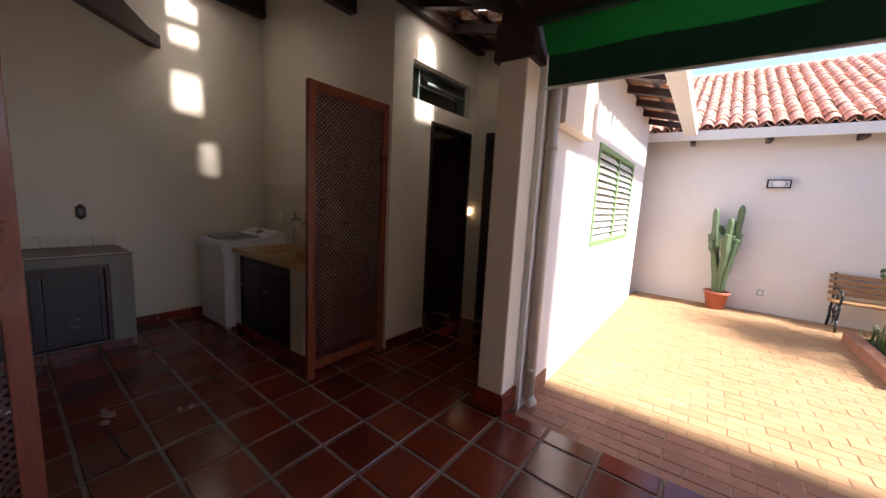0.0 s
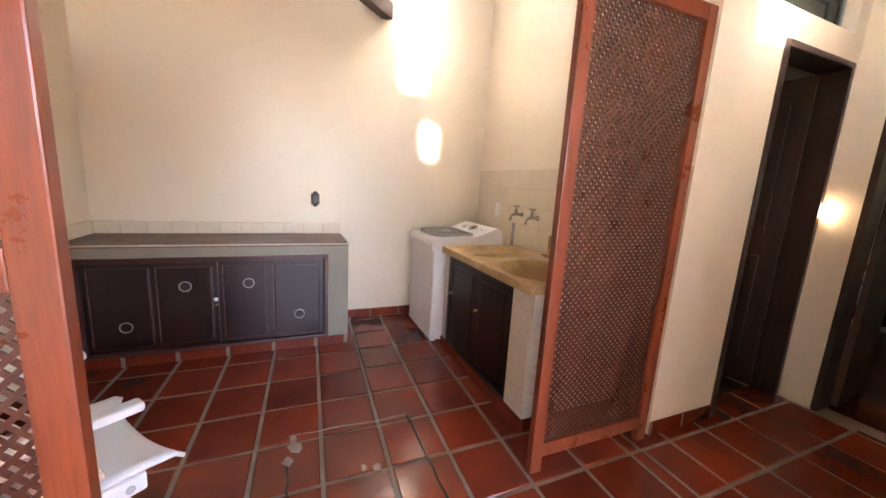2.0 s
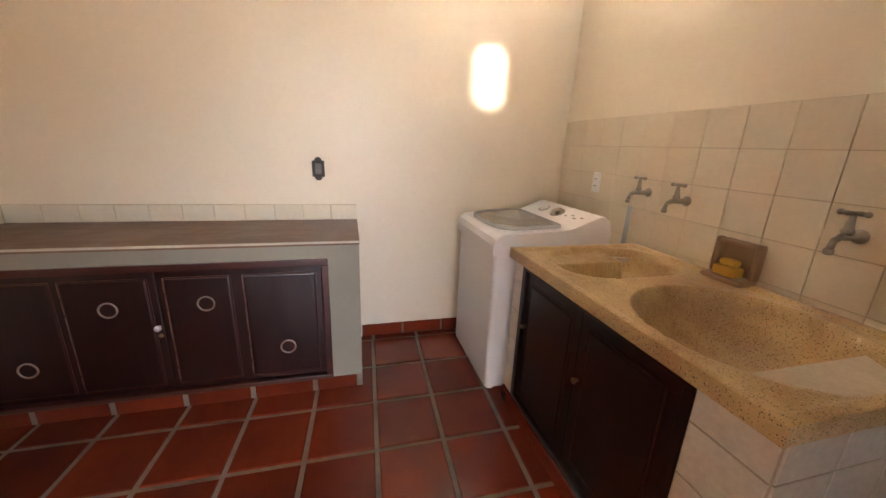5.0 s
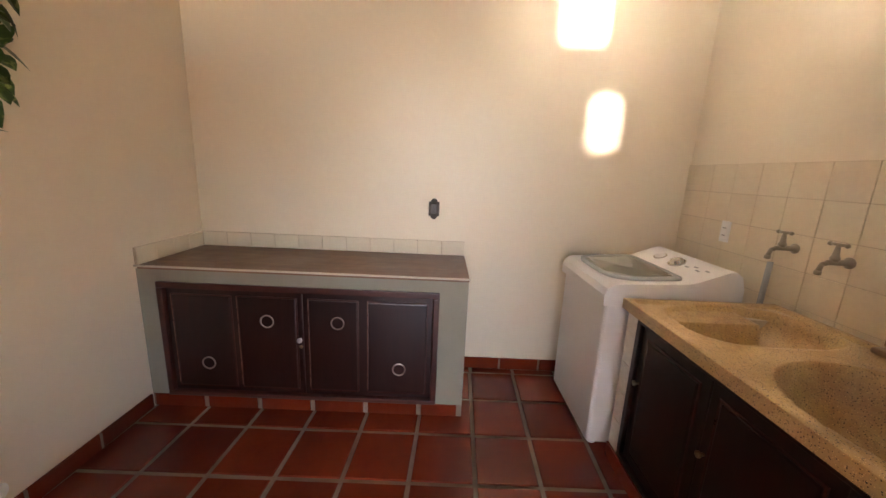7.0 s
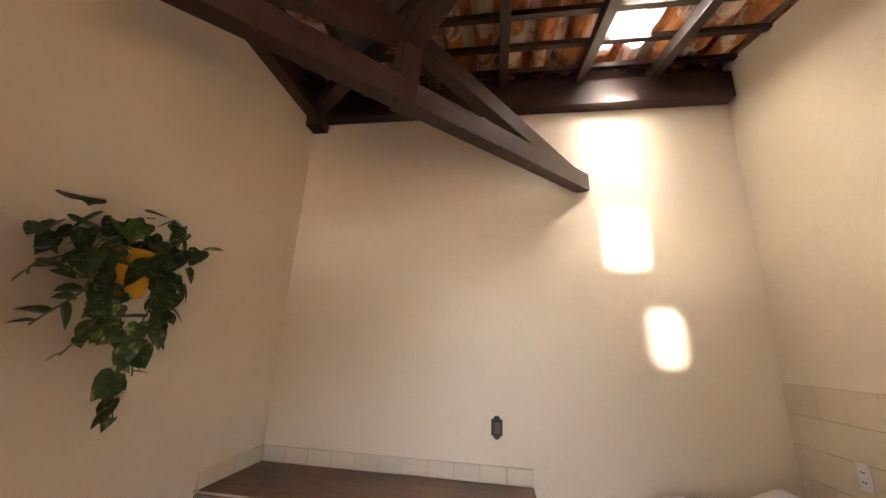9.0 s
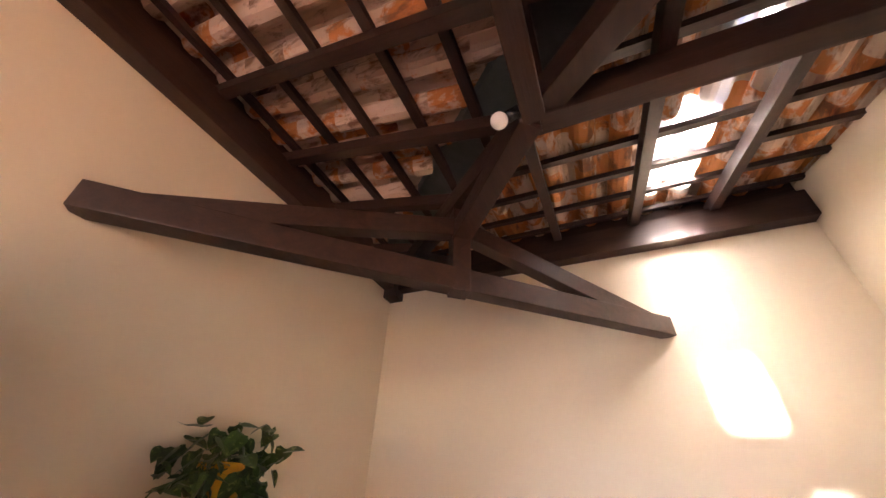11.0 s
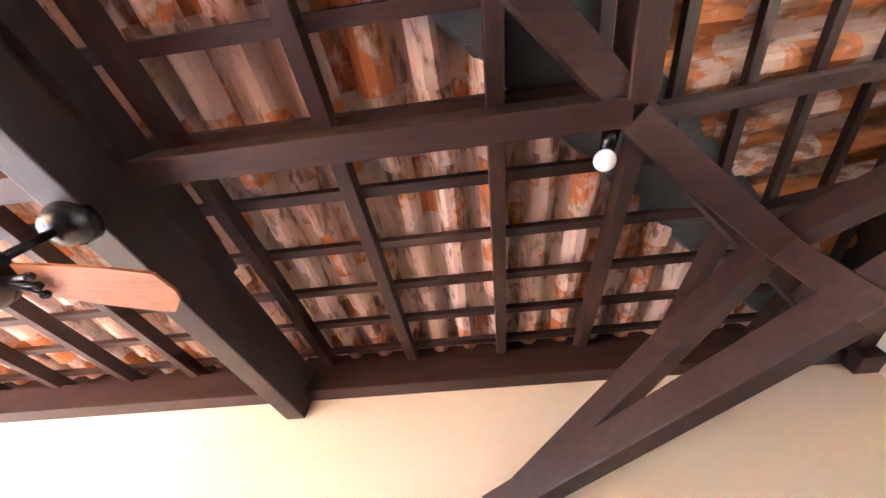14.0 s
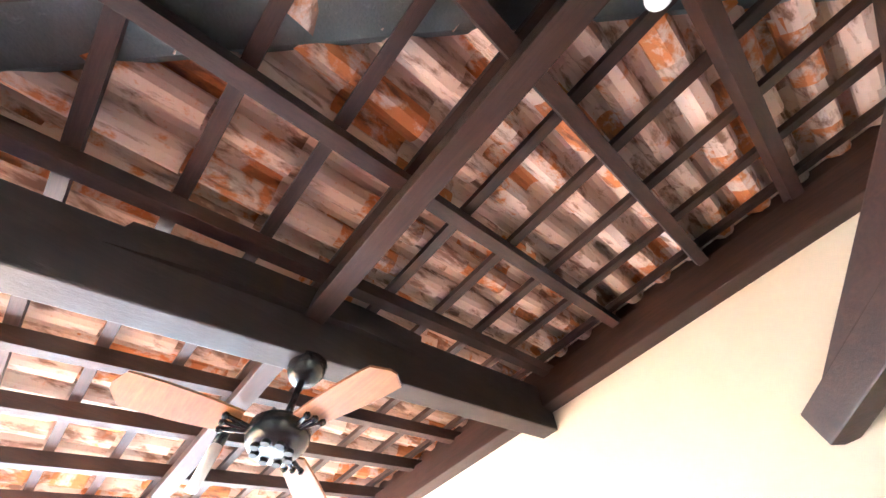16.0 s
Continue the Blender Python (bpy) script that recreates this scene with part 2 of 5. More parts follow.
def roof_tile_material(name, pale, clay, dark, along=0, coat=-0.20):
    """Clay with peeling lime and damp, the streaks drawn out along the tile; every tile has its own tone."""
    m, nt, p = material(name)
    geo = nt.nodes.new("ShaderNodeNewGeometry")
    isl = geo.outputs["Random Per Island"]
    mul = nt.nodes.new("ShaderNodeVectorMath")
    mul.operation = "MULTIPLY"
    mul.inputs[1].default_value = (71.0, 33.0, 57.0)
    link(nt, isl, mul.inputs[0])

    def shifted(stretch):
        st = [1.0, 1.0, 1.0]
        st[along] = stretch
        add = nt.nodes.new("ShaderNodeVectorMath")
        link(nt, coords(nt, tuple(st)), add.inputs[0])
        link(nt, mul.outputs[0], add.inputs[1])
        return add.outputs[0]

    w, streak = shifted(0.75), shifted(0.28)
    lime = tex(nt, w, 7.5, 7.0, 0.66, 0.25)
    damp = tex(nt, streak, 12.0, 6.0, 0.65, 0.3)
    spots = tex(nt, w, 42.0, 4.0, 0.7)
    # every tile keeps more or less of its lime coat
    share = nt.nodes.new("ShaderNodeMath")
    share.operation = "MULTIPLY_ADD"
    share.inputs[1].default_value, share.inputs[2].default_value = 0.34, coat
    link(nt, isl, share.inputs[0])
    lift = nt.nodes.new("ShaderNodeMath")
    lift.operation = "ADD"
    link(nt, lime, lift.inputs[0])
    link(nt, share.outputs[0], lift.inputs[1])
    half = tuple(0.45 * a + 0.55 * b for a, b in zip(clay, pale))
    col = ramp(nt, lift.outputs[0], [(0.43, clay), (0.465, half), (0.505, pale)])
    col = mix(nt, ramp(nt, damp, [(0.52, grey(0.0)), (0.62, grey(0.85))]), col, dark)
    col = mix(nt, ramp(nt, spots, [(0.60, grey(0.0)), (0.70, grey(0.5))]), col, clay)
    link(nt, col, p.inputs["Base Color"])
    p.inputs["Roughness"].default_value = 0.82
    bump(nt, p, mix(nt, 0.5, lime, tex(nt, w, 60.0, 5.0, 0.7)), 0.45, 0.006)
    return m


M_ROOF_TILE = roof_tile_material("stained_clay_roof_tile", (0.62, 0.47, 0.38), (0.52, 0.19, 0.055), (0.17, 0.075, 0.04), 0)
# veranda slope: limed clay made paler, standing in for its bounce light
M_ROOF_TILE_L = roof_tile_material("brightened_lime_roof_tile", (0.66, 0.49, 0.39), (0.55, 0.20, 0.06), (0.18, 0.08, 0.042), 1, -0.10)
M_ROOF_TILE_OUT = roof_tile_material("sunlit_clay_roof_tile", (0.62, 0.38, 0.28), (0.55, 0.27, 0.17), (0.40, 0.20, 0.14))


def glass_material(name, tint, rough):
    m, nt, p = material(name)
    p.inputs["Base Color"].default_value = (*tint, 1)
    p.inputs["Transmission Weight"].default_value = 1.0
    p.inputs["Roughness"].default_value = rough
    p.inputs["IOR"].default_value = 1.3
    return m


M_GLASS_TILE = glass_material("glass_roof_tile", (0.95, 0.97, 0.95), 0.05)
# weathered glass: about half of the daylight is scattered on its way through
tn_ = M_GLASS_TILE.node_tree
tl_ = tn_.nodes.new("ShaderNodeBsdfTranslucent")
tl_.inputs[0].default_value = (0.90, 0.91, 0.88, 1)
tm_ = tn_.nodes.new("ShaderNodeMixShader")
tm_.inputs[0].default_value = 0.55
link(tn_, tn_.nodes["Principled BSDF"].outputs[0], tm_.inputs[1])
link(tn_, tl_.outputs[0], tm_.inputs[2])
link(tn_, tm_.outputs[0], tn_.nodes["Material Output"].inputs[0])
M_LID_GLASS = glass_material("smoked_lid_glass", (0.52, 0.58, 0.57), 0.08)
M_RIPPLE = glass_material("ripple_glass", (0.62, 0.70, 0.67), 0.25)
# for the unseen ground past the floor: pale, so bounce light stays neutral
M_CEMENT = surface("pale_bounce_cement", (0.34, 0.33, 0.32), (0.28, 0.275, 0.27), 0.85, 1.5, 30.0, bumps=0.2)
# emissive colour for the plate between the porch doors
M_WARM_GLOW, nt_, p_ = material("warm_glow")
p_.inputs["Base Color"].default_value = (0.9, 0.8, 0.65, 1)
p_.inputs["Emission Color"].default_value = (1.0, 0.72, 0.40, 1)
p_.inputs["Emission Strength"].default_value = 3.0
M_BULB = plain("opal_bulb", (0.85, 0.85, 0.84), 0.15)


def leaf_material(name, a, b, c):
    m, nt, p = material(name)
    v = coords(nt, (1, 1, 1), True)
    n = tex(nt, v, 26.0, 5.0, 0.6, 1.0)
    col = ramp(nt, n, [(0.40, a), (0.56, b), (0.66, c)])
    oi = nt.nodes.new("ShaderNodeObjectInfo")
    col = mix(nt, 0.5, col, ramp(nt, oi.outputs["Random"], [(0.0, grey(0.35)), (1.0, grey(1.0))]), "MULTIPLY")
    link(nt, col, p.inputs["Base Color"])
    p.inputs["Roughness"].default_value = 0.35
    p.inputs["Subsurface Weight"].default_value = 0.05
    return m


M_LEAF = leaf_material("pothos_leaf", (0.035, 0.085, 0.022), (0.06, 0.13, 0.03), (0.34, 0.40, 0.14))
M_BUSH = leaf_material("bush_leaf", (0.05, 0.11, 0.02), (0.10, 0.18, 0.035), (0.20, 0.28, 0.07))


# ---- building helpers ----
def thing(name, base, label, category, group="", kind=""):
    ob = new(name)
    ob.empty_display_size = 0.1
    ob.location = base
    return tagged(ob, label, category, group, kind)


def part(name, bm, mat, parent=None, label="", smooth=False, bevel=0.0, seg=2):
    """Links a bmesh, given in world metres, as one mesh under a thing or a part."""
    if bevel:
        bmesh.ops.bevel(bm, geom=[e for e in bm.edges if e.calc_face_angle(0) > 0.6], offset=bevel, segments=seg, affect="EDGES", profile=0.6)
    bmesh.ops.recalc_face_normals(bm, faces=bm.faces)
    me = bpy.data.meshes.new(name)
    bm.to_mesh(me)
    bm.free()
    me.materials.append(mat)
    if smooth:
        me.polygons.foreach_set("use_smooth", [True] * len(me.polygons))
    ob = new(name, me)
    if parent is not None:
        ob.parent = parent
        if parent.type == "EMPTY":
            ob.matrix_parent_inverse = Matrix.Translation(parent.location).inverted()
    if label:
        ob["label"] = label
    return ob


def B():
    return bmesh.new()


def box(bm, x0, x1, y0, y1, z0, z1):
    m = Matrix.Translation(((x0 + x1) / 2, (y0 + y1) / 2, (z0 + z1) / 2)) @ Matrix.Diagonal((abs(x1 - x0), abs(y1 - y0), abs(z1 - z0), 1))
    bmesh.ops.create_cube(bm, size=1.0, matrix=m)
    return bm


def beam(bm, p, q, w, h, up=(0, 0, 1)):
    """A timber of width w and height h whose axis runs from p to q."""
    p, q = Vector(p), Vector(q)
    d = q - p
    x = d.normalized()
    y = Vector(up).cross(x).normalized()
    z = x.cross(y)
    m = Matrix((x, y, z)).transposed().to_4x4()
    m.translation = (p + q) / 2
    bmesh.ops.create_cube(bm, size=1.0, matrix=m @ Matrix.Diagonal((d.length, w, h, 1)))
    return bm


def rod(bm, p, q, r, r2=None, n=12):
    p, q = Vector(p), Vector(q)
    d = q - p
    m = d.to_track_quat("Z", "Y").to_matrix().to_4x4()
    m.translation = (p + q) / 2
    bmesh.ops.create_cone(bm, cap_ends=True, segments=n, radius1=r, radius2=r if r2 is None else r2, depth=d.length, matrix=m)
    return bm


def lathe(bm, prof, m=Matrix(), n=24, ring=False):
    """Turns (radius, height) pairs round the z axis of m."""
    rings = [[bm.verts.new(m @ Vector((r * math.cos(2 * math.pi * i / n), r * math.sin(2 * math.pi * i / n), z))) for i in range(n)] for r, z in prof]
    for a, b in zip(rings, rings[1:]):
        for i in range(n):
            bm.faces.new((a[i], a[(i + 1) % n], b[(i + 1) % n], b[i]))
    if ring:
        for i in range(n):
            bm.faces.new((rings[-1][i], rings[-1][(i + 1) % n], rings[0][(i + 1) % n], rings[0][i]))
    else:
        bm.faces.new(rings[0]), bm.faces.new(rings[-1])
    return bm


def tube(bm, pts, r, n=8):
    for a, b in zip(pts, pts[1:]):
        rod(bm, a, b, r, None, n)
    return bm


def structure(name, bm, mat, label, category="", bevel=0.0):
    return tagged(part(name, bm, mat, None, "", False, bevel), label, category or name.split("_")[0], kind="structure")


PIECES = {}


def slab_mesh(w, d, h, bev, mat, key, skew=0.0):
    """A piece lying in xy with a bevelled top rim, its top at z = 0, shared by alike pieces."""
    k = (key, round(w, 3), round(d, 3))
    if k not in PIECES:
        a, b, i = w / 2, d / 2, bev
        vs = [(-a, -b, -h), (a, -b, -h), (a, b, -h), (-a, b, -h), (-a, -b, -i), (a, -b, -i), (a, b, -i), (-a, b, -i), (-a + i, -b + i, 0), (a - i, -b + i, 0), (a - i, b - i, 0), (-a + i, b - i, 0)]
        fs = [(8, 9, 10, 11)]
        for o in (0, 4):
            fs += [(o + j, o + (j + 1) % 4, o + 4 + (j + 1) % 4, o + 4 + j) for j in range(4)]
        me = bpy.data.meshes.new(key)
        me.from_pydata([(x, y + skew * x, z) for x, y, z in vs], [], fs)
        me.materials.append(mat)
        PIECES[k] = me
    return PIECES[k]


def piece(name, me, parent, m):
    ob = new(name, me)
    ob.parent = parent
    if parent.type == "EMPTY":
        ob.matrix_parent_inverse = Matrix.Translation(parent.location).inverted()
    ob.matrix_basis = m
    return ob


# ---- the place: plan in metres ----
XB, YL, YS, XW = -5.0, -1.5, 1.66, -2.83      # back wall, boundary wall, sink wall, bathroom wall
YD, XP, YF = 2.97, -1.47, 6.5                 # end wall of the porch, patio wall of the house, far patio wall
ZP = -0.03                                    # patio paving
XE = 4.2                                      # open end of the veranda roof
XFL = 1.2                                     # end of the red floor tiles
K = 0.24                                      # fall of both roof slopes


def raf(d):
    """Underside of the rafters at d metres from the wall they start at."""
    return 3.53 - K * (d - 0.1)


# ---- walls, floor, ground ----
def sloped_wall(bm, x0, x1, y0, y1, z0, top):
    """A wall block whose upper face follows top(x, y)."""
    c = [(x0, y0), (x1, y0), (x1, y1), (x0, y1)]
    lo = [bm.verts.new((x, y, z0)) for x, y in c]
    hi = [bm.verts.new((x, y, top(x, y))) for x, y in c]
    bm.faces.new(lo), bm.faces.new(hi)
    for i in range(4):
        bm.faces.new((lo[i], lo[(i + 1) % 4], hi[(i + 1) % 4], hi[i]))
    return bm


def slope_b(x, y):
    return raf(x - XB) + 0.10


def slope_l(x, y):
    return raf(y - YL) + 0.10


structure("wall_back", box(B(), XB - 0.2, XB, YL - 0.2, YF, -0.05, 3.86), M_WALL, "cream painted plaster wall behind the laundry counter", "wall")
structure("wall_boundary", box(B(), XB, 9.2, YL - 0.2, YL, -0.05, 3.86), M_WALL, "cream painted plaster boundary wall with a hanging plant", "wall")
structure("wall_sink", sloped_wall(B(), XB, XW - 0.14, YS, YS + 0.14, -0.05, slope_b), M_WALL, "cream plaster wall above the tiled sink", "wall")
bm = B()
box(bm, XW - 0.14, XW, YS, 2.19, -0.05, 2.15)
box(bm, XW - 0.14, XW, 2.92, YD, -0.05, 2.15)
box(bm, XW - 0.14, XW, YS, YD, 2.15, 2.30)
box(bm, XW - 0.14, XW, YS, 1.90, 2.30, 2.63)
box(bm, XW - 0.14, XW, 2.85, YD, 2.30, 2.63)
sloped_wall(bm, XW - 0.14, XW, YS, YD, 2.63, slope_b)
structure("wall_bathroom", bm, M_WALL, "cream plaster wall with a dark door and a small transom window", "wall")
bm = B()
box(bm, XB, -2.66, YD, YD + 0.14, -0.05, 2.16)
box(bm, -2.08, XP - 0.15, YD, YD + 0.14, -0.05, 2.16)
sloped_wall(bm, XB, XP - 0.15, YD, YD + 0.14, 2.16, slope_b)
structure("wall_porch_end", bm, M_WALL, "cream plaster end wall of the porch with a doorway", "wall")
bm = B()
box(bm, XP - 0.15, XP, 1.62, 3.05, -0.1, 2.02)
box(bm, XP - 0.15, XP, 4.95, 5.78, -0.1, 2.02)
box(bm, XP - 0.15, XP, 3.05, 4.95, -0.1, 1.02)
sloped_wall(bm, XP - 0.15, XP, 1.62, 5.78, 2.02, slope_b)
structure("wall_patio", bm, M_WHITE_WALL, "sunlit white house wall with a louvred shutter window", "wall")
structure("wall_lintel", box(B(), XP, XP + 0.10, 1.745, 2.46, 1.93, 2.60), M_WALL, "cream plastered lintel standing out of the house wall", "wall", 0.01)
structure("wall_room_end", sloped_wall(B(), XB, XP, 5.78, 5.92, -0.1, slope_b), M_WHITE_WALL, "white plaster end wall of the house", "wall")
structure("wall_far", box(B(), -8, 9.2, YF, YF + 0.2, -0.1, 2.70), M_WHITE_WALL, "plain white patio wall behind the cactus and bench", "wall")
structure("wall_side", box(B(), 9.0, 9.2, -1.7, YF, -0.1, 2.1), M_WHITE_WALL, "plain white wall closing the patio", "wall")
# unseen half wall, added to hold back light from the +x end
structure("wall_end", box(B(), XE + 0.05, XE + 0.25, YL, 1.45, -0.1, 1.2), M_WHITE_WALL, "unseen half wall added to limit light from the veranda end", "wall")
structure("ground", box(B(), -400, 400, -400, 400, -0.5, -0.12), M_EARTH, "bare ground around the house", "ground")
structure("patio_bed", box(B(), XP, 9.0, 1.52, YF, -0.11, ZP - 0.004), M_SAND, "cement bed under the patio pavers", "pavement")
# unseen pale ground, added to bounce less red light indoors
structure("terrace", box(B(), XFL, 9.0, -1.5, 1.52, -0.11, ZP), M_CEMENT, "unseen pale ground added beyond the tiled floor to bounce neutral light", "pavement")
floor = structure("floor", box(B(), XB, XFL, YL, 1.52, -0.11, -0.007), M_GROUT, "cement joints of the red terracotta floor", "floor")
floor_porch = structure("floor_porch", box(B(), XW - 0.14, XP - 0.15, 1.52, YD + 2.6, -0.11, -0.007), M_GROUT, "cement joints of the porch floor", "floor")

# pillar at the corner of the porch, with a tiled foot
pillar = thing("pillar", (-1.6, 1.52, 0), "cream plastered square pillar with a red tile foot", "pillar")
part("shaft", box(B(), -1.70, -1.51, 1.43, 1.62, 0.14, 2.25), M_WALL, pillar, bevel=0.012)
part("timber_cap", box(B(), -1.735, -1.475, 1.415, 1.62, 2.25, 2.46), M_ROOF_WOOD, pillar, "dark timber block under the eave beam", bevel=0.008)
part("foot", box(B(), -1.72, -1.49, 1.41, 1.622, 0.0, 0.14), M_FLOOR, pillar, "red terracotta tile foot", bevel=0.006)


# ---- baseboards: red tile strips ----
def baseboard(name, x0, x1, y0, y1, label):
    base = structure(name, box(B(), x0, x1, y0, y1, 0.0, 0.078), M_GROUT, label, "baseboard")
    along_x = (x1 - x0) > (y1 - y0)
    a, b = (x0, x1) if along_x else (y0, y1)
    n = max(1, round((b - a) / 0.305))
    w = (b - a) / n
    for i in range(n):
        c = a + (i + 0.5) * w
        if along_x:
            out = -1 if y1 > YS - 0.05 or y0 > 2 else 1
            m = pose(c, y0 - 0.004 if out < 0 else y1 + 0.004, 0.041, 90 if out < 0 else -90, 0, 0)
        else:
            m = pose(x1 + 0.004, c, 0.041, 90, 0, 90)
        piece("baseboard_tile", slab_mesh(w - 0.014, 0.082, 0.01, 0.003, M_FLOOR, "skirting_tile"), base, m)


baseboard("baseboard_back", XB, XB + 0.012, 0.26, YS, "dark red tile baseboard on the back wall")
baseboard("baseboard_left", -4.44, XFL, YL, YL + 0.012, "dark red tile baseboard on the boundary wall")
baseboard("baseboard_bath", XW, XW + 0.012, YS, 2.18, "dark red tile baseboard beside the bathroom door")

# ---- roof: two slopes falling inwards from the high walls, a metal valley between them ----
def wall_plate(name, x0, x1, y0, y1, bx1, by1, label):
    """A timber on the wall under the rafters and, behind it up to the tiles, an added dark strip for the gap's shade.
    """
    bm = box(B(), x0, x1, y0, y1, 3.345, 3.552)
    box(bm, x0, bx1, y0, by1, 3.553, 3.70)
    return structure(name, bm, M_ROOF_WOOD if x1 - x0 > 1 else M_ROOF_WOOD_Y, label, "beam", 0.006)


wall_plate("wall_plate_left", XB, XE, YL, YL + 0.10, XE, YL + 0.022, "dark stained timber wall plate under the rafters, dark strip for the shade above")
wall_plate("wall_plate_back", XB, XB + 0.10, YL + 0.102, YS, XB + 0.022, YS, "dark stained timber wall plate under the rafters, dark strip for the shade above")
EAVE_L, EAVE_B = 2.10, -1.0
nl, nb = Vector((0, K, 1)).normalized(), Vector((K, 0, 1)).normalized()
for x in (-4.55, -3.98, -3.46, -2.95, -2.36, -1.80, -1.33, -0.83, -0.33, 0.23, 0.78, 1.33, 1.88, 2.43, 2.98, 3.53, 4.08):
    e = min(EAVE_L, x + 3.5)
    z0, z1 = raf(0.0) + 0.04, raf(e - YL) + 0.04
    tagged(part("rafter", beam(B(), (x, YL, z0), (x, e, z1), 0.06, 0.08, nl), M_ROOF_WOOD_Y, None, bevel=0.003), "dark stained timber rafter under clay roof tiles", "rafter", "rafters of the veranda roof", "structure")
for y in (-1.02, -0.46, 0.075, 0.635, 1.15, 1.90, 2.42, 2.85, 3.4, 4.0, 4.6, 5.2, 5.75):
    e = min(EAVE_B, y - 3.5)
    tagged(part("rafter", beam(B(), (XB, y, raf(0.0) + 0.04), (e, y, raf(e - XB) + 0.04), 0.06, 0.08, nb), M_ROOF_WOOD, None, bevel=0.003), "dark stained timber rafter under clay roof tiles", "rafter", "rafters of the laundry roof", "structure")
d = 0.16
while d < 3.55:
    y = YL + d
    x0 = max(XB, y - 3.5)
    z = raf(d) + 0.095
    tagged(part("batten", beam(B(), (x0, y, z), (XE, y, z), 0.05, 0.03, nl), M_ROOF_WOOD, None), "dark roof batten carrying the tiles", "batten", "battens of the veranda roof", "structure")
    d += 0.305
d = 0.16
while d < 4.0:
    x = XB + d
    tagged(part("batten", beam(B(), (x, x + 3.5, raf(d) + 0.095), (x, 5.9, raf(d) + 0.095), 0.05, 0.03, nb), M_ROOF_WOOD_Y, None), "dark roof batten carrying the tiles", "batten", "battens of the laundry roof", "structure")
    d += 0.305


def barrel_tiles(name, origin, u, v, n, cols, rows, keep, mat, gauge=0.305, pitch=0.205, covers=True, channels=True, seg=6, chan=0.066):
    """Clay channel and cover tiles in one mesh: u across, v down the slope, n upwards."""
    vs, fs = [], []
    rng = random.Random(7)
    u, v, n, origin = Vector(u), Vector(v).normalized(), Vector(n).normalized(), Vector(origin)
    for j in range(rows):
        for i in range(cols):
            for cover in (False, True):
                if (cover and not covers) or (not cover and not channels):
                    continue
                c = (i + (0.5 if cover else 0.0)) * pitch + rng.uniform(-0.006, 0.006)
                if not keep(origin + u * c + v * (j + 0.5) * gauge, i, j):
                    continue
                turn, lift = rng.uniform(-0.03, 0.03), rng.uniform(-0.006, 0.006)
                first = len(vs)
                for end, (along, half, up) in enumerate(((-0.035, chan, 0.0), (gauge + 0.045, chan * 0.92, 0.020)) if not cover else ((-0.035, 0.072, 0.004), (gauge + 0.045, 0.086, 0.017))):
                    for skin in (0.0, 0.013):
                        for s in range(seg + 1):
                            q = s / seg * 2 - 1
                            h = (0.072 * abs(q) ** 2.0 if chan > 0.08 else 0.052 * max(0.0, abs(q) - 0.5) / 0.5) if not cover else 0.105 - 0.065 * abs(q) ** 2.2
                            p = origin + u * (c + q * half + turn * along) + v * (j * gauge + along) + n * (h + up + lift + skin)
                            vs.append(p)
                w = seg + 1
                A, A2, Z, Z2 = first, first + w, first + 2 * w, first + 3 * w
                for s in range(seg):
                    fs += [(A + s, A + s + 1, Z + s + 1, Z + s), (A2 + s, Z2 + s, Z2 + s + 1, A2 + s + 1), (A + s, A2 + s, A2 + s + 1, A + s + 1), (Z + s, Z + s + 1, Z2 + s + 1, Z2 + s)]
                fs += [(A, Z, Z2, A2), (A + seg, A2 + seg, Z2 + seg, Z + seg)]
    me = bpy.data.meshes.new(name)
    me.from_pydata(vs, [], fs)
    me.materials.append(mat)
    return new(name, me)


# glass tiles: middle, then the hole in the added sheet above them as x from, x to, half width
GLASS = ((-4.42, 0.86, -4.65, -4.25, 0.15), (-3.92, 0.87, -4.05, -3.80, 0.15), (-3.52, 1.03, -3.53, -3.40, 0.07), (-2.3, 2.05, -2.5, -1.8, 0.14))


def glass_here(p):
    return any(abs(p.x - g[0]) < 0.20 and abs(p.y - g[1]) < 0.17 for g in GLASS)


ZT = raf(0.0) + 0.112
left_keep = lambda p, i, j: p.y < p.x + 3.5 - 0.02 and p.y < EAVE_L
back_keep = lambda p, i, j: p.y > p.x + 3.5 + 0.02 and p.x < EAVE_B and not glass_here(p)
glass_keep = lambda p, i, j: p.y > p.x + 3.5 and glass_here(p)
tagged(barrel_tiles("ceiling_left", (XB, YL, ZT), (1, 0, 0), (0, 1, -K), nl, 46, 13, left_keep, M_ROOF_TILE_L), "stained orange clay roof tiles seen from below", "roof tiles", kind="structure")
tagged(barrel_tiles("ceiling_back", (XB, YL, ZT), (0, 1, 0), (1, 0, -K), nb, 37, 13, back_keep, M_ROOF_TILE), "stained orange clay roof tiles seen from below", "roof tiles", kind="structure")
gt = tagged(barrel_tiles("ceiling_glass", (XB, YL, ZT), (0, 1, 0), (1, 0, -K), nb, 37, 13, glass_keep, M_GLASS_TILE), "clear glass roof tiles letting sunlight in", "roof tiles", kind="structure")
gt.visible_shadow = False
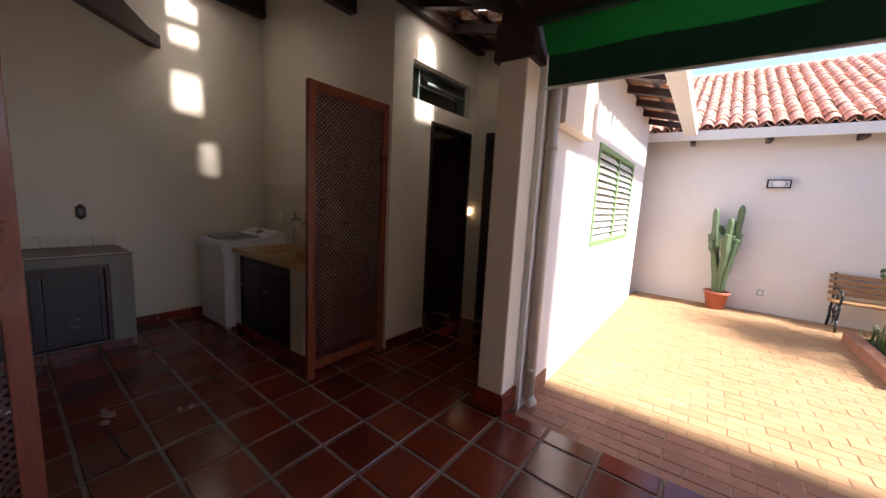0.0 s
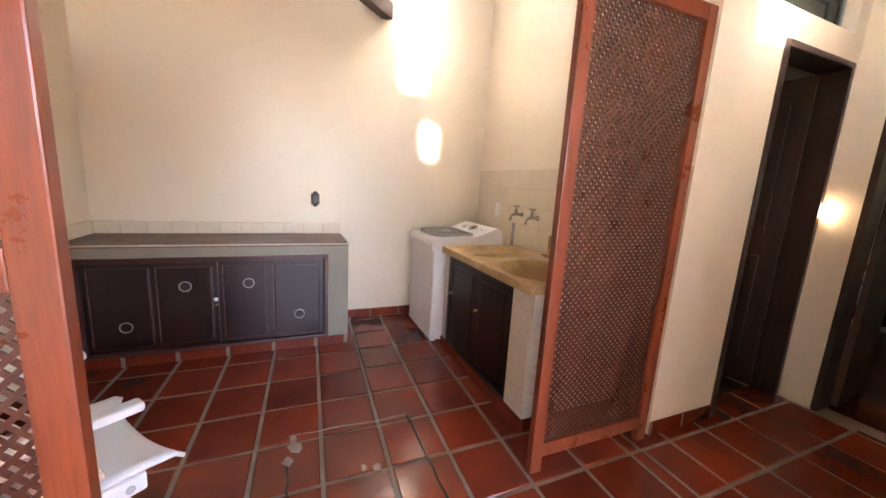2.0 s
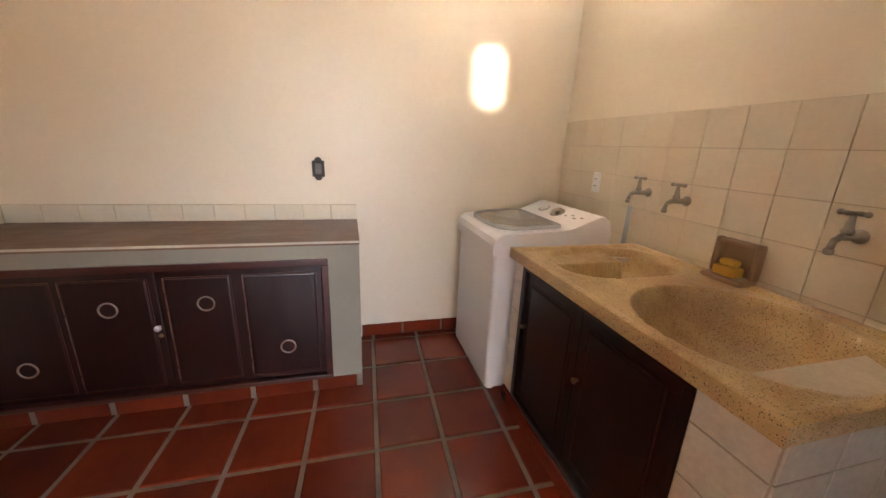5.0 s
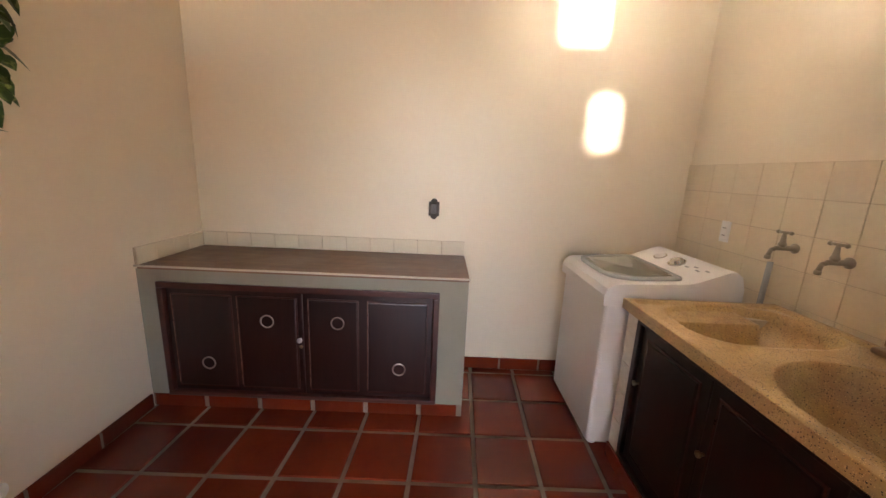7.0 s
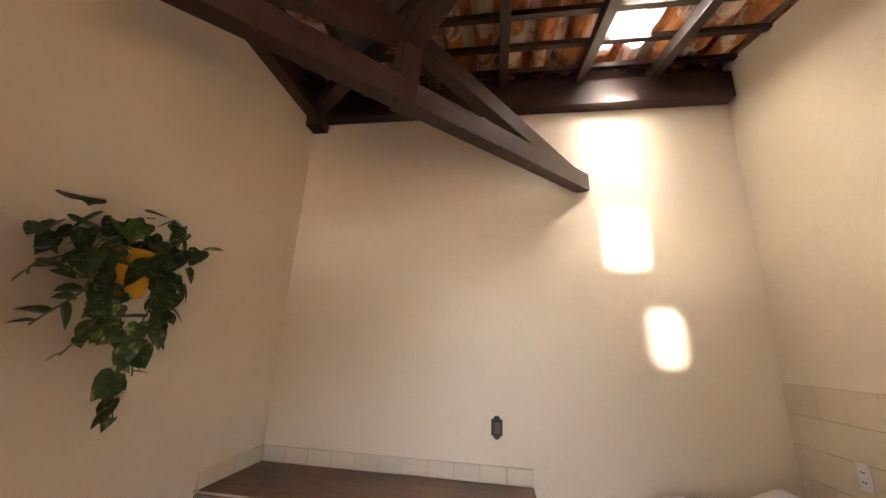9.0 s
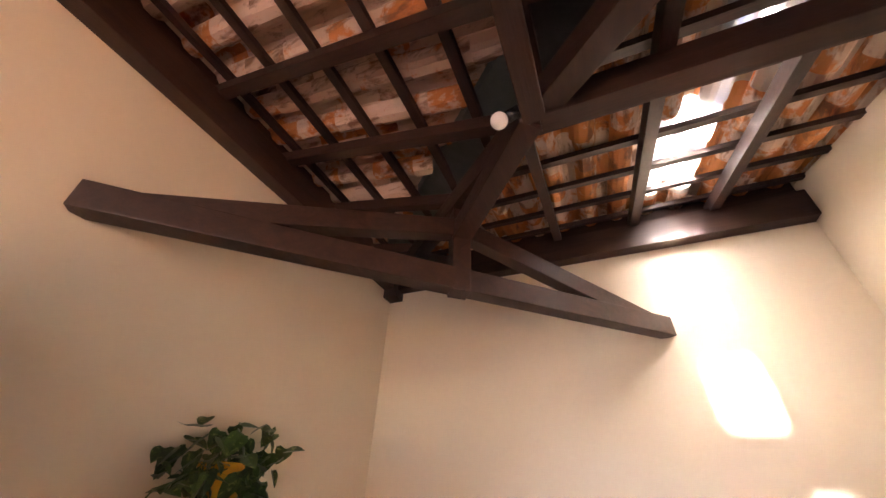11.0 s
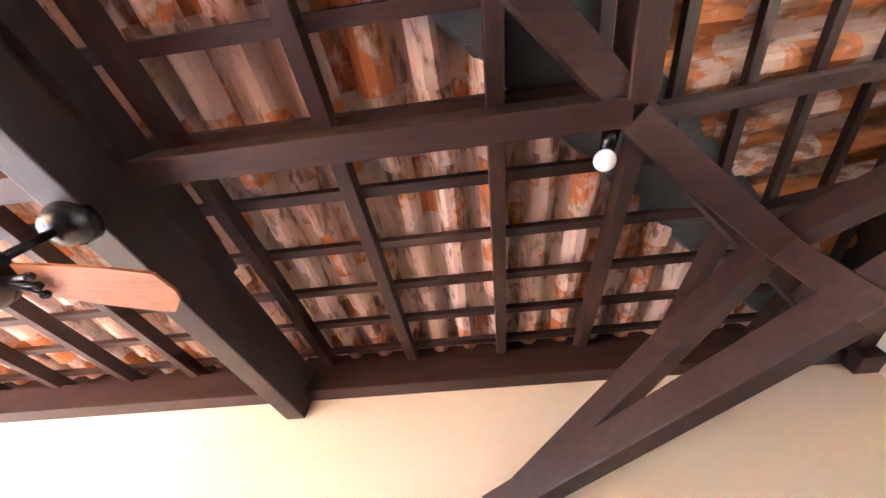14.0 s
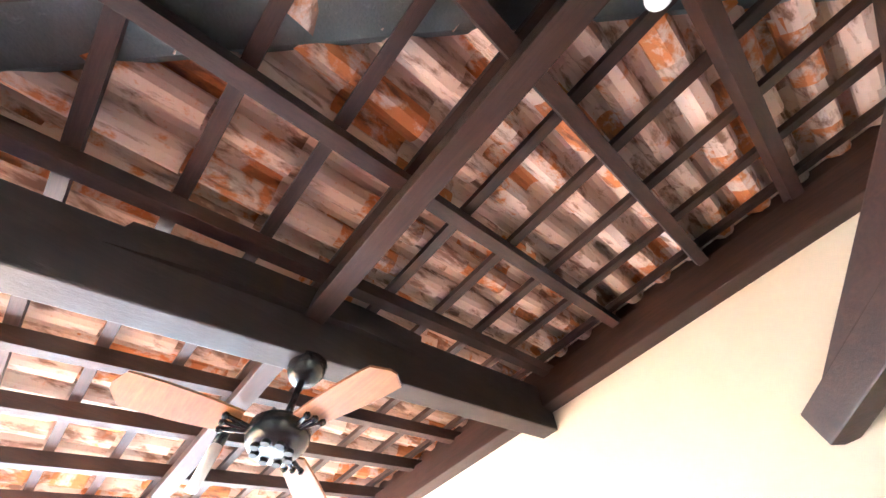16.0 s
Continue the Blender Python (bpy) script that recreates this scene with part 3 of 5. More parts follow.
# unseen sheet added over the tiles against light leaks, open above the glass ones
def leak_sheet(name, band, spans, label):
    """Long sloping strips: band(k) gives the strip's place, spans(a) its stretches."""
    bm = B()
    for a0, a1, zz in band:
        for b0, b1 in spans(a0):
            for lo, hi in ((0.0, 0.012),):
                c = [(a0, b0, zz(a0)), (a1, b0, zz(a1)), (a1, b1, zz(a1)), (a0, b1, zz(a0))]
                if name == "roof_bedding_left":
                    c = [(b, a, z) for a, b, z in c]
                low = [bm.verts.new((x, y, z + lo)) for x, y, z in c]
                top_ = [bm.verts.new((x, y, z + hi)) for x, y, z in c]
                bm.faces.new(low), bm.faces.new(top_)
                for k in range(4):
                    bm.faces.new((low[k], low[(k + 1) % 4], top_[(k + 1) % 4], top_[k]))
    return structure(name, bm, M_ROOF_TILE_OUT, label, "roof")


def back_spans(x):
    cuts = sorted((gy - hw, gy + hw) for gx, gy, x0, x1, hw in GLASS if x0 < x + 0.025 < x1)
    out, y = [], x + 3.5
    for c0, c1 in cuts:
        if c0 > y:
            out.append((y, c0))
        y = max(y, c1)
    return out + [(y, 5.95)]


sheet_z = lambda o: (lambda a: raf(a - o) + 0.30)
leak_sheet("roof_bedding_back", [(XB + 0.05 * k, XB + 0.05 * k + 0.05, sheet_z(XB)) for k in range(int((EAVE_B - XB) / 0.05))], back_spans, "unseen sheet added over the laundry roof tiles against light leaks")
leak_sheet("roof_bedding_left", [(YL + 0.1 * k, YL + 0.1 * k + 0.1, sheet_z(YL)) for k in range(int((EAVE_L - YL) / 0.1))], lambda y: [(y - 3.5, XE)], "unseen sheet added over the veranda roof tiles against light leaks")

# metal valley sheet, a shallow V, and the hip-like timber under it
bm = B()
for side in (-1, 1):
    a = [(-5.0, -1.5), (-1.15, 2.35)]
    ins = [bm.verts.new((x, y, raf(x - XB) + 0.085)) for x, y in a]
    out = [bm.verts.new((x - side * 0.13, y + side * 0.13, raf(x - XB) + 0.15)) for x, y in a]
    lip = [bm.verts.new((x - side * 0.14, y + side * 0.14, raf(x - XB) + 0.19)) for x, y in a]
    bm.faces.new((ins[0], ins[1], out[1], out[0]))
    bm.faces.new((out[0], out[1], lip[1], lip[0]))
bmesh.ops.solidify(bm, geom=bm.faces[:], thickness=0.004)
structure("valley_gutter", bm, M_METAL_SHEET, "dull galvanised metal valley gutter between two tiled slopes", "gutter")

JX, JY = -3.36, 0.14
structure("valley_beam", beam(B(), (-4.93, -1.43, raf(0.07) - 0.055), (-1.6, 1.9, raf(3.4) - 0.055), 0.10, 0.13), M_ROOF_WOOD, "dark stained timber valley beam under the metal gutter", "beam", 0.006)
zp = raf(JY - YL) - 0.075
structure("purlin_left", beam(B(), (JX + 0.02, JY, zp), (XE, JY, zp), 0.09, 0.15), M_ROOF_WOOD, "dark stained timber purlin under the rafters", "beam", 0.006)
structure("purlin_back", beam(B(), (JX, JY + 0.02, zp), (JX, YS, zp), 0.09, 0.15), M_ROOF_WOOD_Y, "dark stained timber purlin under the rafters", "beam", 0.006)
# sloping girder with a widened seat for the purlin
gz = lambda y: 3.23 - K * (y - YL)
bm = B()
beam(bm, (-1.64, YL, gz(YL) + 0.145), (-1.64, 1.62, gz(1.62) + 0.145), 0.12, 0.29, nl)
seat = [[bm.verts.new((-1.64 + sx * hw, y, raf(y - YL) + h)) for sx, h in ((-1, -0.135), (1, -0.135), (1, 0.005), (-1, 0.005))] for y, hw in ((-0.42, 0.062), (-0.05, 0.095), (0.48, 0.095), (0.85, 0.062))]
for p, q in zip(seat, seat[1:]):
    for i in range(4):
        bm.faces.new((p[i], p[(i + 1) % 4], q[(i + 1) % 4], q[i]))
bm.faces.new(seat[0]), bm.faces.new(seat[-1])
structure("girder", bm, M_GIRDER, "heavy dark sloping roof girder above the veranda", "beam", 0.008)
structure("eave_beam", box(B(), -1.72, XE, 1.45, 1.57, 2.46, 2.66), M_ROOF_WOOD, "dark timber eave beam on the pillar", "beam", 0.008)
structure("porch_plate", box(B(), XW, XW + 0.08, YS - 0.05, YD, 2.99, 3.08), M_ROOF_WOOD_Y, "dark timber plate along the bathroom wall", "beam", 0.005)

# corner truss across the laundry
truss = thing("corner_truss", (-3.95, -0.44, 2.66), "dark stained timber corner truss with a king post", "roof truss")
A, Z = Vector((XB, 0.64, 2.748)), Vector((-2.785, YL, 2.672))
C = A.lerp(Z, 0.485)
part("bottom_chord", beam(B(), A, Z, 0.09, 0.125), M_ROOF_WOOD, truss, bevel=0.006)
part("king_post", beam(B(), C + Vector((0, 0, -0.072)), C + Vector((0, 0, 0.52)), 0.10, 0.10, (1, 0.8, 0)), M_ROOF_WOOD, truss, bevel=0.006)
part("top_chord", beam(B(), A.lerp(Z, 0.055) + Vector((0, 0, 0.012)), C + Vector((0, 0, 0.34)), 0.08, 0.11), M_ROOF_WOOD, truss, bevel=0.005)
part("top_chord", beam(B(), Z.lerp(A, 0.065) + Vector((0, 0, 0.012)), C + Vector((0, 0, 0.34)), 0.08, 0.11), M_ROOF_WOOD, truss, bevel=0.005)
part("brace", beam(B(), C + Vector((0, 0, 0.10)), (-4.45, -0.95, raf(0.55) - 0.10), 0.07, 0.08), M_ROOF_WOOD, truss, bevel=0.004)
part("brace", beam(B(), C + Vector((0, 0, 0.30)), (-3.35, 0.12, zp - 0.02), 0.10, 0.11), M_ROOF_WOOD, truss, bevel=0.004)
structure("corner_block", sloped_wall(B(), XB, XB + 0.13, YL, YL + 0.13, 3.27, lambda x, y: 3.54), M_ROOF_WOOD, "dark timber block joining the wall plates", "beam", 0.01)

# light bulb on the valley beam
bulb = thing("light_bulb", (-3.25, 0.02, 3.0), "white opal light bulb on a black holder under the beam", "lamp")
part("holder", rod(B(), (-3.29, 0.09, 3.04), (-3.265, 0.04, 2.995), 0.028, 0.022, 16), M_BLACK, bulb, smooth=True)
bm = B()
bmesh.ops.create_uvsphere(bm, u_segments=20, v_segments=14, radius=0.034, matrix=Matrix.Translation((-3.252, 0.018, 2.97)))
part("globe", bm, M_BULB, bulb, "white opal glass", smooth=True)

# ceiling fan under the girder
FX, FY, FZ = -1.645, 0.07, 2.55
fan = thing("ceiling_fan", (FX, FY, 2.8), "black ceiling fan with three light wooden blades", "ceiling fan")
part("canopy", lathe(B(), [(0.012, 0.0), (0.05, 0.01), (0.07, 0.05), (0.072, 0.09), (0.05, 0.10)], Matrix.Translation((FX, FY, 2.765))), M_BLACK, fan, smooth=True)
part("rod", rod(B(), (FX, FY, FZ + 0.03), (FX, FY, 2.77), 0.013), M_BLACK, fan, smooth=True)
motor = part("motor", lathe(B(), [(0.03, -0.05), (0.075, -0.045), (0.094, -0.02), (0.10, 0.0), (0.097, 0.028), (0.08, 0.045), (0.03, 0.055)], Matrix.Translation((FX, FY, FZ)), 32), M_BLACK, fan, smooth=True)
for i in range(8):
    a = math.radians(45 * i)
    part("vent", rod(B(), (FX + 0.055 * math.cos(a), FY + 0.055 * math.sin(a), FZ - 0.056), (FX + 0.055 * math.cos(a), FY + 0.055 * math.sin(a), FZ - 0.045), 0.014, None, 10), M_BRONZE, motor)
for ang in (193, 80, 315):
    a = math.radians(ang)
    rot = Matrix.Translation((FX, FY, FZ)) @ Matrix.Rotation(a, 4, "Z") @ Matrix.Rotation(math.radians(9), 4, "X")
    bm = B()
    rows_ = []
    for s in range(13):
        t = s / 12
        r = 0.125 + 0.36 * t
        w = (0.048 + 0.020 * math.sin(t * 2.2)) * (1.0 if t < 0.9 else math.sqrt(max(0.0, 1 - ((t - 0.9) / 0.1) ** 2)) * 0.8 + 0.2)
        rows_.append([bm.verts.new(rot @ Vector((r, sgn * w, 0.008 * (1 - t) + hh))) for sgn, hh in ((-1, 0), (1, 0), (1, 0.008), (-1, 0.008))])
    for p, q in zip(rows_, rows_[1:]):
        for i in range(4):
            bm.faces.new((p[i], p[(i + 1) % 4], q[(i + 1) % 4], q[i]))
    bm.faces.new(rows_[0]), bm.faces.new(rows_[-1])
    blade = part("blade", bm, M_FAN_WOOD, fan, "light orange-brown wood", smooth=False)
    bm = B()
    for dy in (-0.03, 0.0, 0.03):
        rod(bm, rot @ Vector((0.10, dy * 0.3, -0.002)), rot @ Vector((0.17, dy, -0.004)), 0.009, 0.006, 8)
        bmesh.ops.create_icosphere(bm, subdivisions=1, radius=0.013, matrix=rot @ Matrix.Translation((0.17, dy, -0.006)))
    part("bracket", bm, M_BLACK, blade, "black cast bracket")

# compact lamp beyond the fan
lamp2 = thing("spiral_lamp", (-1.0, 0.14, 2.75), "white tubular lamp on a black holder under the purlin", "lamp")
part("holder", rod(B(), (-1.0, 0.14, 2.97), (-1.0, 0.14, 2.80), 0.03, 0.026, 14), M_BLACK, lamp2, smooth=True)
part("tube", rod(B(), (-1.0, 0.14, 2.80), (-1.0, 0.14, 2.62), 0.026, 0.024, 14), M_BULB, lamp2, "white glass tube", smooth=True)


# ---- laundry: masonry counter with a dark cabinet front ----
CX, CY0, CY1, CZ = -4.455, YL, 0.245, 0.803
counter = thing("laundry_counter", (-4.73, -0.63, 0), "grey-green masonry counter with dark mahogany cabinet doors", "counter")
for nm, y0, y1, z0, z1, xf in (("pier", CY0, -1.40, 0.075, CZ, CX), ("pier", 0.095, CY1, 0.075, CZ, CX), ("lintel", -1.40, 0.095, 0.738, CZ, CX), ("core", -1.40, 0.095, 0.075, 0.738, CX - 0.06)):
    part(nm, box(B(), XB, xf, y0, y1, z0, z1), M_COUNTER, counter)
part("top", box(B(), XB + 0.012, CX + 0.004, CY0 + 0.012, CY1 + 0.003, CZ, 0.822), M_LAMINATE, counter, "wood-grain laminate worktop", bevel=0.003)
part("edge_strip", box(B(), CX + 0.004, CX + 0.012, CY0, CY1 + 0.008, 0.815, 0.8245), M_EDGE, counter, "pale edge strip")
bm = B()
for y0, y1, z0, z1 in ((-1.40, 0.095, 0.705, 0.738), (-1.40, 0.095, 0.075, 0.10), (-1.40, -1.368, 0.10, 0.705), (0.063, 0.095, 0.10, 0.705)):
    box(bm, CX - 0.055, CX + 0.012, y0, y1, z0, z1)
part("door_frame", bm, M_CAB_FRAME, counter, "red-brown frame", bevel=0.005)


def cabinet_door(parent, y0, y1, panels, rings, knob=None):
    """A door leaf in the plane x = CX, with raised panels and ring vents."""
    door = part("door", box(B(), CX - 0.035, CX - 0.012, y0, y1, 0.104, 0.702), M_CAB, parent, bevel=0.003)
    for a, b in panels:
        bm = B()
        box(bm, CX - 0.014, CX - 0.004, a, b, 0.135, 0.665)
        part("panel", bm, M_CAB, door, bevel=0.006)
        bm = B()
        for q0, q1, z0, z1 in ((a - 0.007, a - 0.001, 0.13, 0.67), (b + 0.001, b + 0.007, 0.13, 0.67), (a, b, 0.128, 0.134), (a, b, 0.666, 0.672)):
            box(bm, CX - 0.013, CX - 0.007, q0, q1, z0, z1)
        part("moulding", bm, M_CAB_FRAME, door, "worn red-brown moulding")
        # broken pale line down one edge of the panel
        bm = B()
        for k in range(7):
            z = 0.15 + 0.075 * k
            box(bm, CX - 0.0068, CX - 0.0052, a - 0.0062 + 0.0006 * (k % 3), a - 0.0026, z, z + 0.062 + 0.004 * (k % 4))
        part("worn_edge", bm, M_PALE_LINE, door, "pale broken line along the panel edge")
    for y, z in rings:
        m = pose(CX - 0.004, y, z, 0, 90, 0)
        ring = part("ring_vent", lathe(B(), [(0.030, 0.0), (0.037, 0.001), (0.038, 0.005), (0.034, 0.008), (0.031, 0.006)], m, 24, True), M_RING, door, "dull steel ring vent", smooth=True)
        part("ring_hole", lathe(B(), [(0.004, 0.001), (0.030, 0.0015), (0.030, 0.003), (0.004, 0.003)], m, 20), M_CAB, ring)
    if knob:
        part("knob", lathe(B(), [(0.007, 0.0), (0.007, 0.012), (0.014, 0.016), (0.014, 0.024), (0.006, 0.029)], pose(CX - 0.012, *knob, 0, 90, 0), 16), M_WHITE_PLASTIC, door, "white round knob", smooth=True)
        part("keyhole", lathe(B(), [(0.004, 0), (0.010, 0.001), (0.010, 0.004), (0.004, 0.004)], pose(CX - 0.012, knob[0], knob[1] - 0.045, 0, 90, 0), 14), M_BRASS, door, smooth=True)


cabinet_door(counter, -1.366, -0.642, ((-1.335, -1.025), (-0.985, -0.675)), ((-1.165, 0.276), (-0.83, 0.535)), (-0.655, 0.435))
cabinet_door(counter, -0.638, 0.061, ((-0.605, -0.345), (-0.285, 0.030)), ((-0.45, 0.54), (-0.115, 0.28)))
splash = thing("counter_splashback", (XB, -0.63, 0.822), "row of pale beige tiles behind the counter", "splashback")
part("joint_bed", box(B(), XB, XB + 0.008, CY0, CY1, 0.822, 0.914), M_TGROUT, splash)
part("joint_bed", box(B(), XB + 0.008, CX, CY0, CY0 + 0.008, 0.822, 0.914), M_TGROUT, splash)
for i in range(11):
    y = CY0 + 0.012 + 0.158 * (i + 0.5)
    w = 0.155 if i < 10 else 0.147
    piece("tile", slab_mesh(w, 0.091, 0.008, 0.002, M_WTILE, "splash_tile"), splash, pose(XB + 0.0125, y, 0.868, 90, 0, 90))
for i in range(4):
    piece("tile", slab_mesh(0.128, 0.091, 0.008, 0.002, M_WTILE, "splash_tile"), splash, pose(XB + 0.08 + 0.131 * i, CY0 + 0.0125, 0.868, -90, 0, 0))
# tile foot under the counter
foot = thing("counter_foot", (CX, -0.63, 0), "row of red terracotta tiles along the counter foot", "baseboard", kind="structure")
part("joint_bed", box(B(), XB, CX - 0.002, CY0, CY1, 0.0, 0.075), M_GROUT, foot)
for i in range(6):
    y = CY0 + 0.15 + 0.3 * i
    piece("tile", slab_mesh(0.275 if i < 5 else 0.20, 0.072, 0.01, 0.003, M_FLOOR, "foot_tile"), foot, pose(CX + 0.004, y - (0 if i < 5 else 0.035), 0.037, 90, 0, 90))


def socket(name, m, plate, face, label, w=0.075, h=0.118):
    """A wall socket: plate, rim and holes; local y looks away from the wall."""
    s = new(name)
    s.location = m.translation
    tagged(s, label, "socket")
    def loc(bm):
        bmesh.ops.transform(bm, matrix=m, verts=bm.verts)
        return bm
    part("plate", loc(box(B(), -w / 2, w / 2, 0, 0.008, -h / 2, h / 2)), plate, s, bevel=0.004)
    part("insert", loc(box(B(), -w / 4, w / 4, 0.008, 0.011, -h / 3, h / 3)), face, s, bevel=0.001)
    for z in (-0.02, 0.02):
        for x in (-0.007, 0.007):
            part("hole", loc(rod(B(), (x, 0.0105, z), (x, 0.0125, z), 0.0035, None, 8)), M_BLACK, s)
    return s


sk = socket("wall_socket", pose(XB, 0.034, 1.125, 0, 0, -90), M_BRONZE, M_BLACK, "dark bronze ornamental wall socket", 0.07, 0.095)
for sgn in (-1, 1):
    part("ornament", rod(B(), (XB + 0.002, 0.034, 1.125 + sgn * 0.046), (XB + 0.008, 0.034, 1.125 + sgn * 0.046), 0.022, None, 12), M_BRONZE, sk)
socket("wall_socket", pose(-4.60, YS - 0.012, 1.11, 0, 0, 180), M_WHITE_PLASTIC, M_APPLIANCE, "white plastic wall socket on cream tiles", 0.062, 0.115)

# ---- washing machine ----
wm = thing("washing_machine", (-4.55, 1.22, 0), "white top-loading washing machine with a grey glass lid", "washing machine")
bm = box(B(), -4.845, -4.265, 0.885, 1.50, 0.02, 0.79)
part("cabinet", bm, M_APPLIANCE, wm, bevel=0.022, seg=3)
bm = B()
prof = [(0.868, 0.78), (0.866, 0.83), (0.878, 0.862), (0.905, 0.881), (0.94, 0.887), (1.25, 0.90), (1.29, 0.908), (1.43, 0.962), (1.465, 0.966), (1.495, 0.945), (1.515, 0.88), (1.515, 0.78)]
for a in (0, 1):
    x = -4.858 if a == 0 else -4.252
    ring = [bm.verts.new((x, y, z)) for y, z in prof]
    if a == 0:
        r0 = ring
    else:
        bm.faces.new(r0), bm.faces.new(ring)
        for i in range(len(prof)):
            bm.faces.new((r0[i], r0[(i + 1) % len(prof)], ring[(i + 1) % len(prof)], ring[i]))
top = part("top", bm, M_APPLIANCE, wm, bevel=0.018, seg=3)
bm = B()
loop = []
for i in range(40):
    a = 2 * math.pi * i / 40
    ex, ey = (0.2, 0.2) if math.sin(a) > 0 else (0.5, 0.75)      # square at the panel, rounded at the front
    cx_, cy_ = abs(math.cos(a)) ** ex * math.copysign(1, math.cos(a)), abs(math.sin(a)) ** ey * math.copysign(1, math.sin(a))
    loop.append((-4.555 + 0.262 * cx_, 1.088 + 0.178 * cy_))
lo = [bm.verts.new((x, y, 0.8865 + 0.042 * (y - 0.93) + 0.004)) for x, y in loop]
hi = [bm.verts.new((x, y, 0.8865 + 0.042 * (y - 0.93) + 0.016)) for x, y in loop]
mid = [bm.verts.new((-4.555 + (x + 4.555) * 0.86, 1.09 + (y - 1.09) * 0.86, 0.8865 + 0.042 * (y - 0.93) + 0.016)) for x, y in loop]
for i in range(40):
    k = (i + 1) % 40
    bm.faces.new((lo[i], lo[k], hi[k], hi[i])), bm.faces.new((hi[i], hi[k], mid[k], mid[i]))
lid = part("lid_rim", bm, M_GREY_PLASTIC, wm, "grey lid rim", smooth=True)
bm = B()
bm.faces.new([bm.verts.new((-4.555 + (x + 4.555) * 0.86, 1.09 + (y - 1.09) * 0.86, 0.8865 + 0.042 * (y - 0.93) + 0.014)) for x, y in loop])
bmesh.ops.solidify(bm, geom=bm.faces[:], thickness=0.004)
part("lid_glass", bm, M_LID_GLASS, lid, "smoked glass")
tilt = pose(0, 0, 0, math.degrees(math.atan2(0.054, 0.14)), 0, 0)
for x, r in ((-4.68, 0.027), (-4.53, 0.034)):
    m = Matrix.Translation((x, 1.365, 0.937)) @ tilt
    k_ = part("dial", lathe(B(), [(r * 1.25, 0.0), (r * 1.25, 0.004), (r, 0.006), (r * 0.9, 0.022), (r * 0.3, 0.024)], m, 28), M_APPLIANCE if x < -4.6 else M_CHROME, wm, "round control dial", smooth=True)
    part("dial_ring", lathe(B(), [(r * 1.1, 0.004), (r * 1.3, 0.004), (r * 1.3, 0.007), (r * 1.1, 0.007)], m, 28, True), M_CHROME, k_, smooth=True)
for i in range(4):
    m = Matrix.Translation((-4.45 + 0.04 * i, 1.365 + 0.02 * (i % 2), 0.9375 + 0.0077 * (i % 2))) @ tilt
    bm = box(B(), -0.012, 0.012, -0.004, 0.004, -0.001, 0.002)
    bmesh.ops.transform(bm, matrix=m, verts=bm.verts)
    part("print_mark", bm, M_GREY_PLASTIC, wm)
for x in (-4.80, -4.31):
    for y in (0.93, 1.45):
        part("foot", rod(B(), (x, y, 0.0), (x, y, 0.025), 0.022, None, 12), M_WHITE_PLASTIC, wm)

# ---- double laundry sink ----
SX0, SX1, SY0, SY1, SZ = -4.225, -3.065, 0.942, YS - 0.012, 0.832


def sink_height(x, y):
    z = 0.0
    e = ((x + 3.395) / 0.30) ** 2 + ((y - 1.295) / 0.285) ** 2
    if e < 1:
        z = -0.215 * (1 - e ** 2.6) ** 0.6
    q = abs((x + 3.985) / 0.195) ** 3.2 + abs((y - 1.32) / 0.275) ** 2.8
    if q < 1:
        deep = -0.11 * (1 - q ** 3.5) ** 0.55
        if x < -4.03 and y < 1.42:
            deep = max(deep, -0.028 - 0.02 * (x + 4.17) + 0.004 * math.sin(y * 260))
        z = min(z, deep)
    rim = min(x - SX0, SX1 - x, y - SY0, SY1 - y)
    if rim < 0.03:
        z -= 0.0
    elif z > -0.010:
        z = min(z, -0.010)
    return z


sink = thing("laundry_sink", (-3.63, 1.3, 0.73), "ochre granolith double laundry sink with washboard", "sink")
bm = B()
NX, NY = 120, 72
grid = [[bm.verts.new((SX0 + (SX1 - SX0) * i / NX, SY0 + (SY1 - SY0) * j / NY, SZ + sink_height(SX0 + (SX1 - SX0) * i / NX, SY0 + (SY1 - SY0) * j / NY))) for j in range(NY + 1)] for i in range(NX + 1)]
for i in range(NX):
    for j in range(NY):
        bm.faces.new((grid[i][j], grid[i + 1][j], grid[i + 1][j + 1], grid[i][j + 1]))
edge = [grid[i][0] for i in range(NX + 1)] + [grid[NX][j] for j in range(1, NY + 1)] + [grid[i][NY] for i in range(NX - 1, -1, -1)] + [grid[0][j] for j in range(NY - 1, 0, -1)]
low = [bm.verts.new((v.co.x, v.co.y, SZ - 0.046)) for v in edge]
for i in range(len(edge)):
    k = (i + 1) % len(edge)
    bm.faces.new((edge[i], edge[k], low[k], low[i]))
slab = part("basin_slab", bm, M_GRANILITE, sink)
slab.data.polygons.foreach_set("use_smooth", [i < NX * NY for i in range(len(slab.data.polygons))])
for x, y, z in ((-3.395, 1.295, SZ - 0.213), (-3.95, 1.38, SZ - 0.108)):
    part("drain", lathe(B(), [(0.006, 0), (0.026, 0.001), (0.028, 0.004), (0.006, 0.003)], Matrix.Translation((x, y, z)), 20), M_CHROME, sink, "chrome drain", smooth=True)

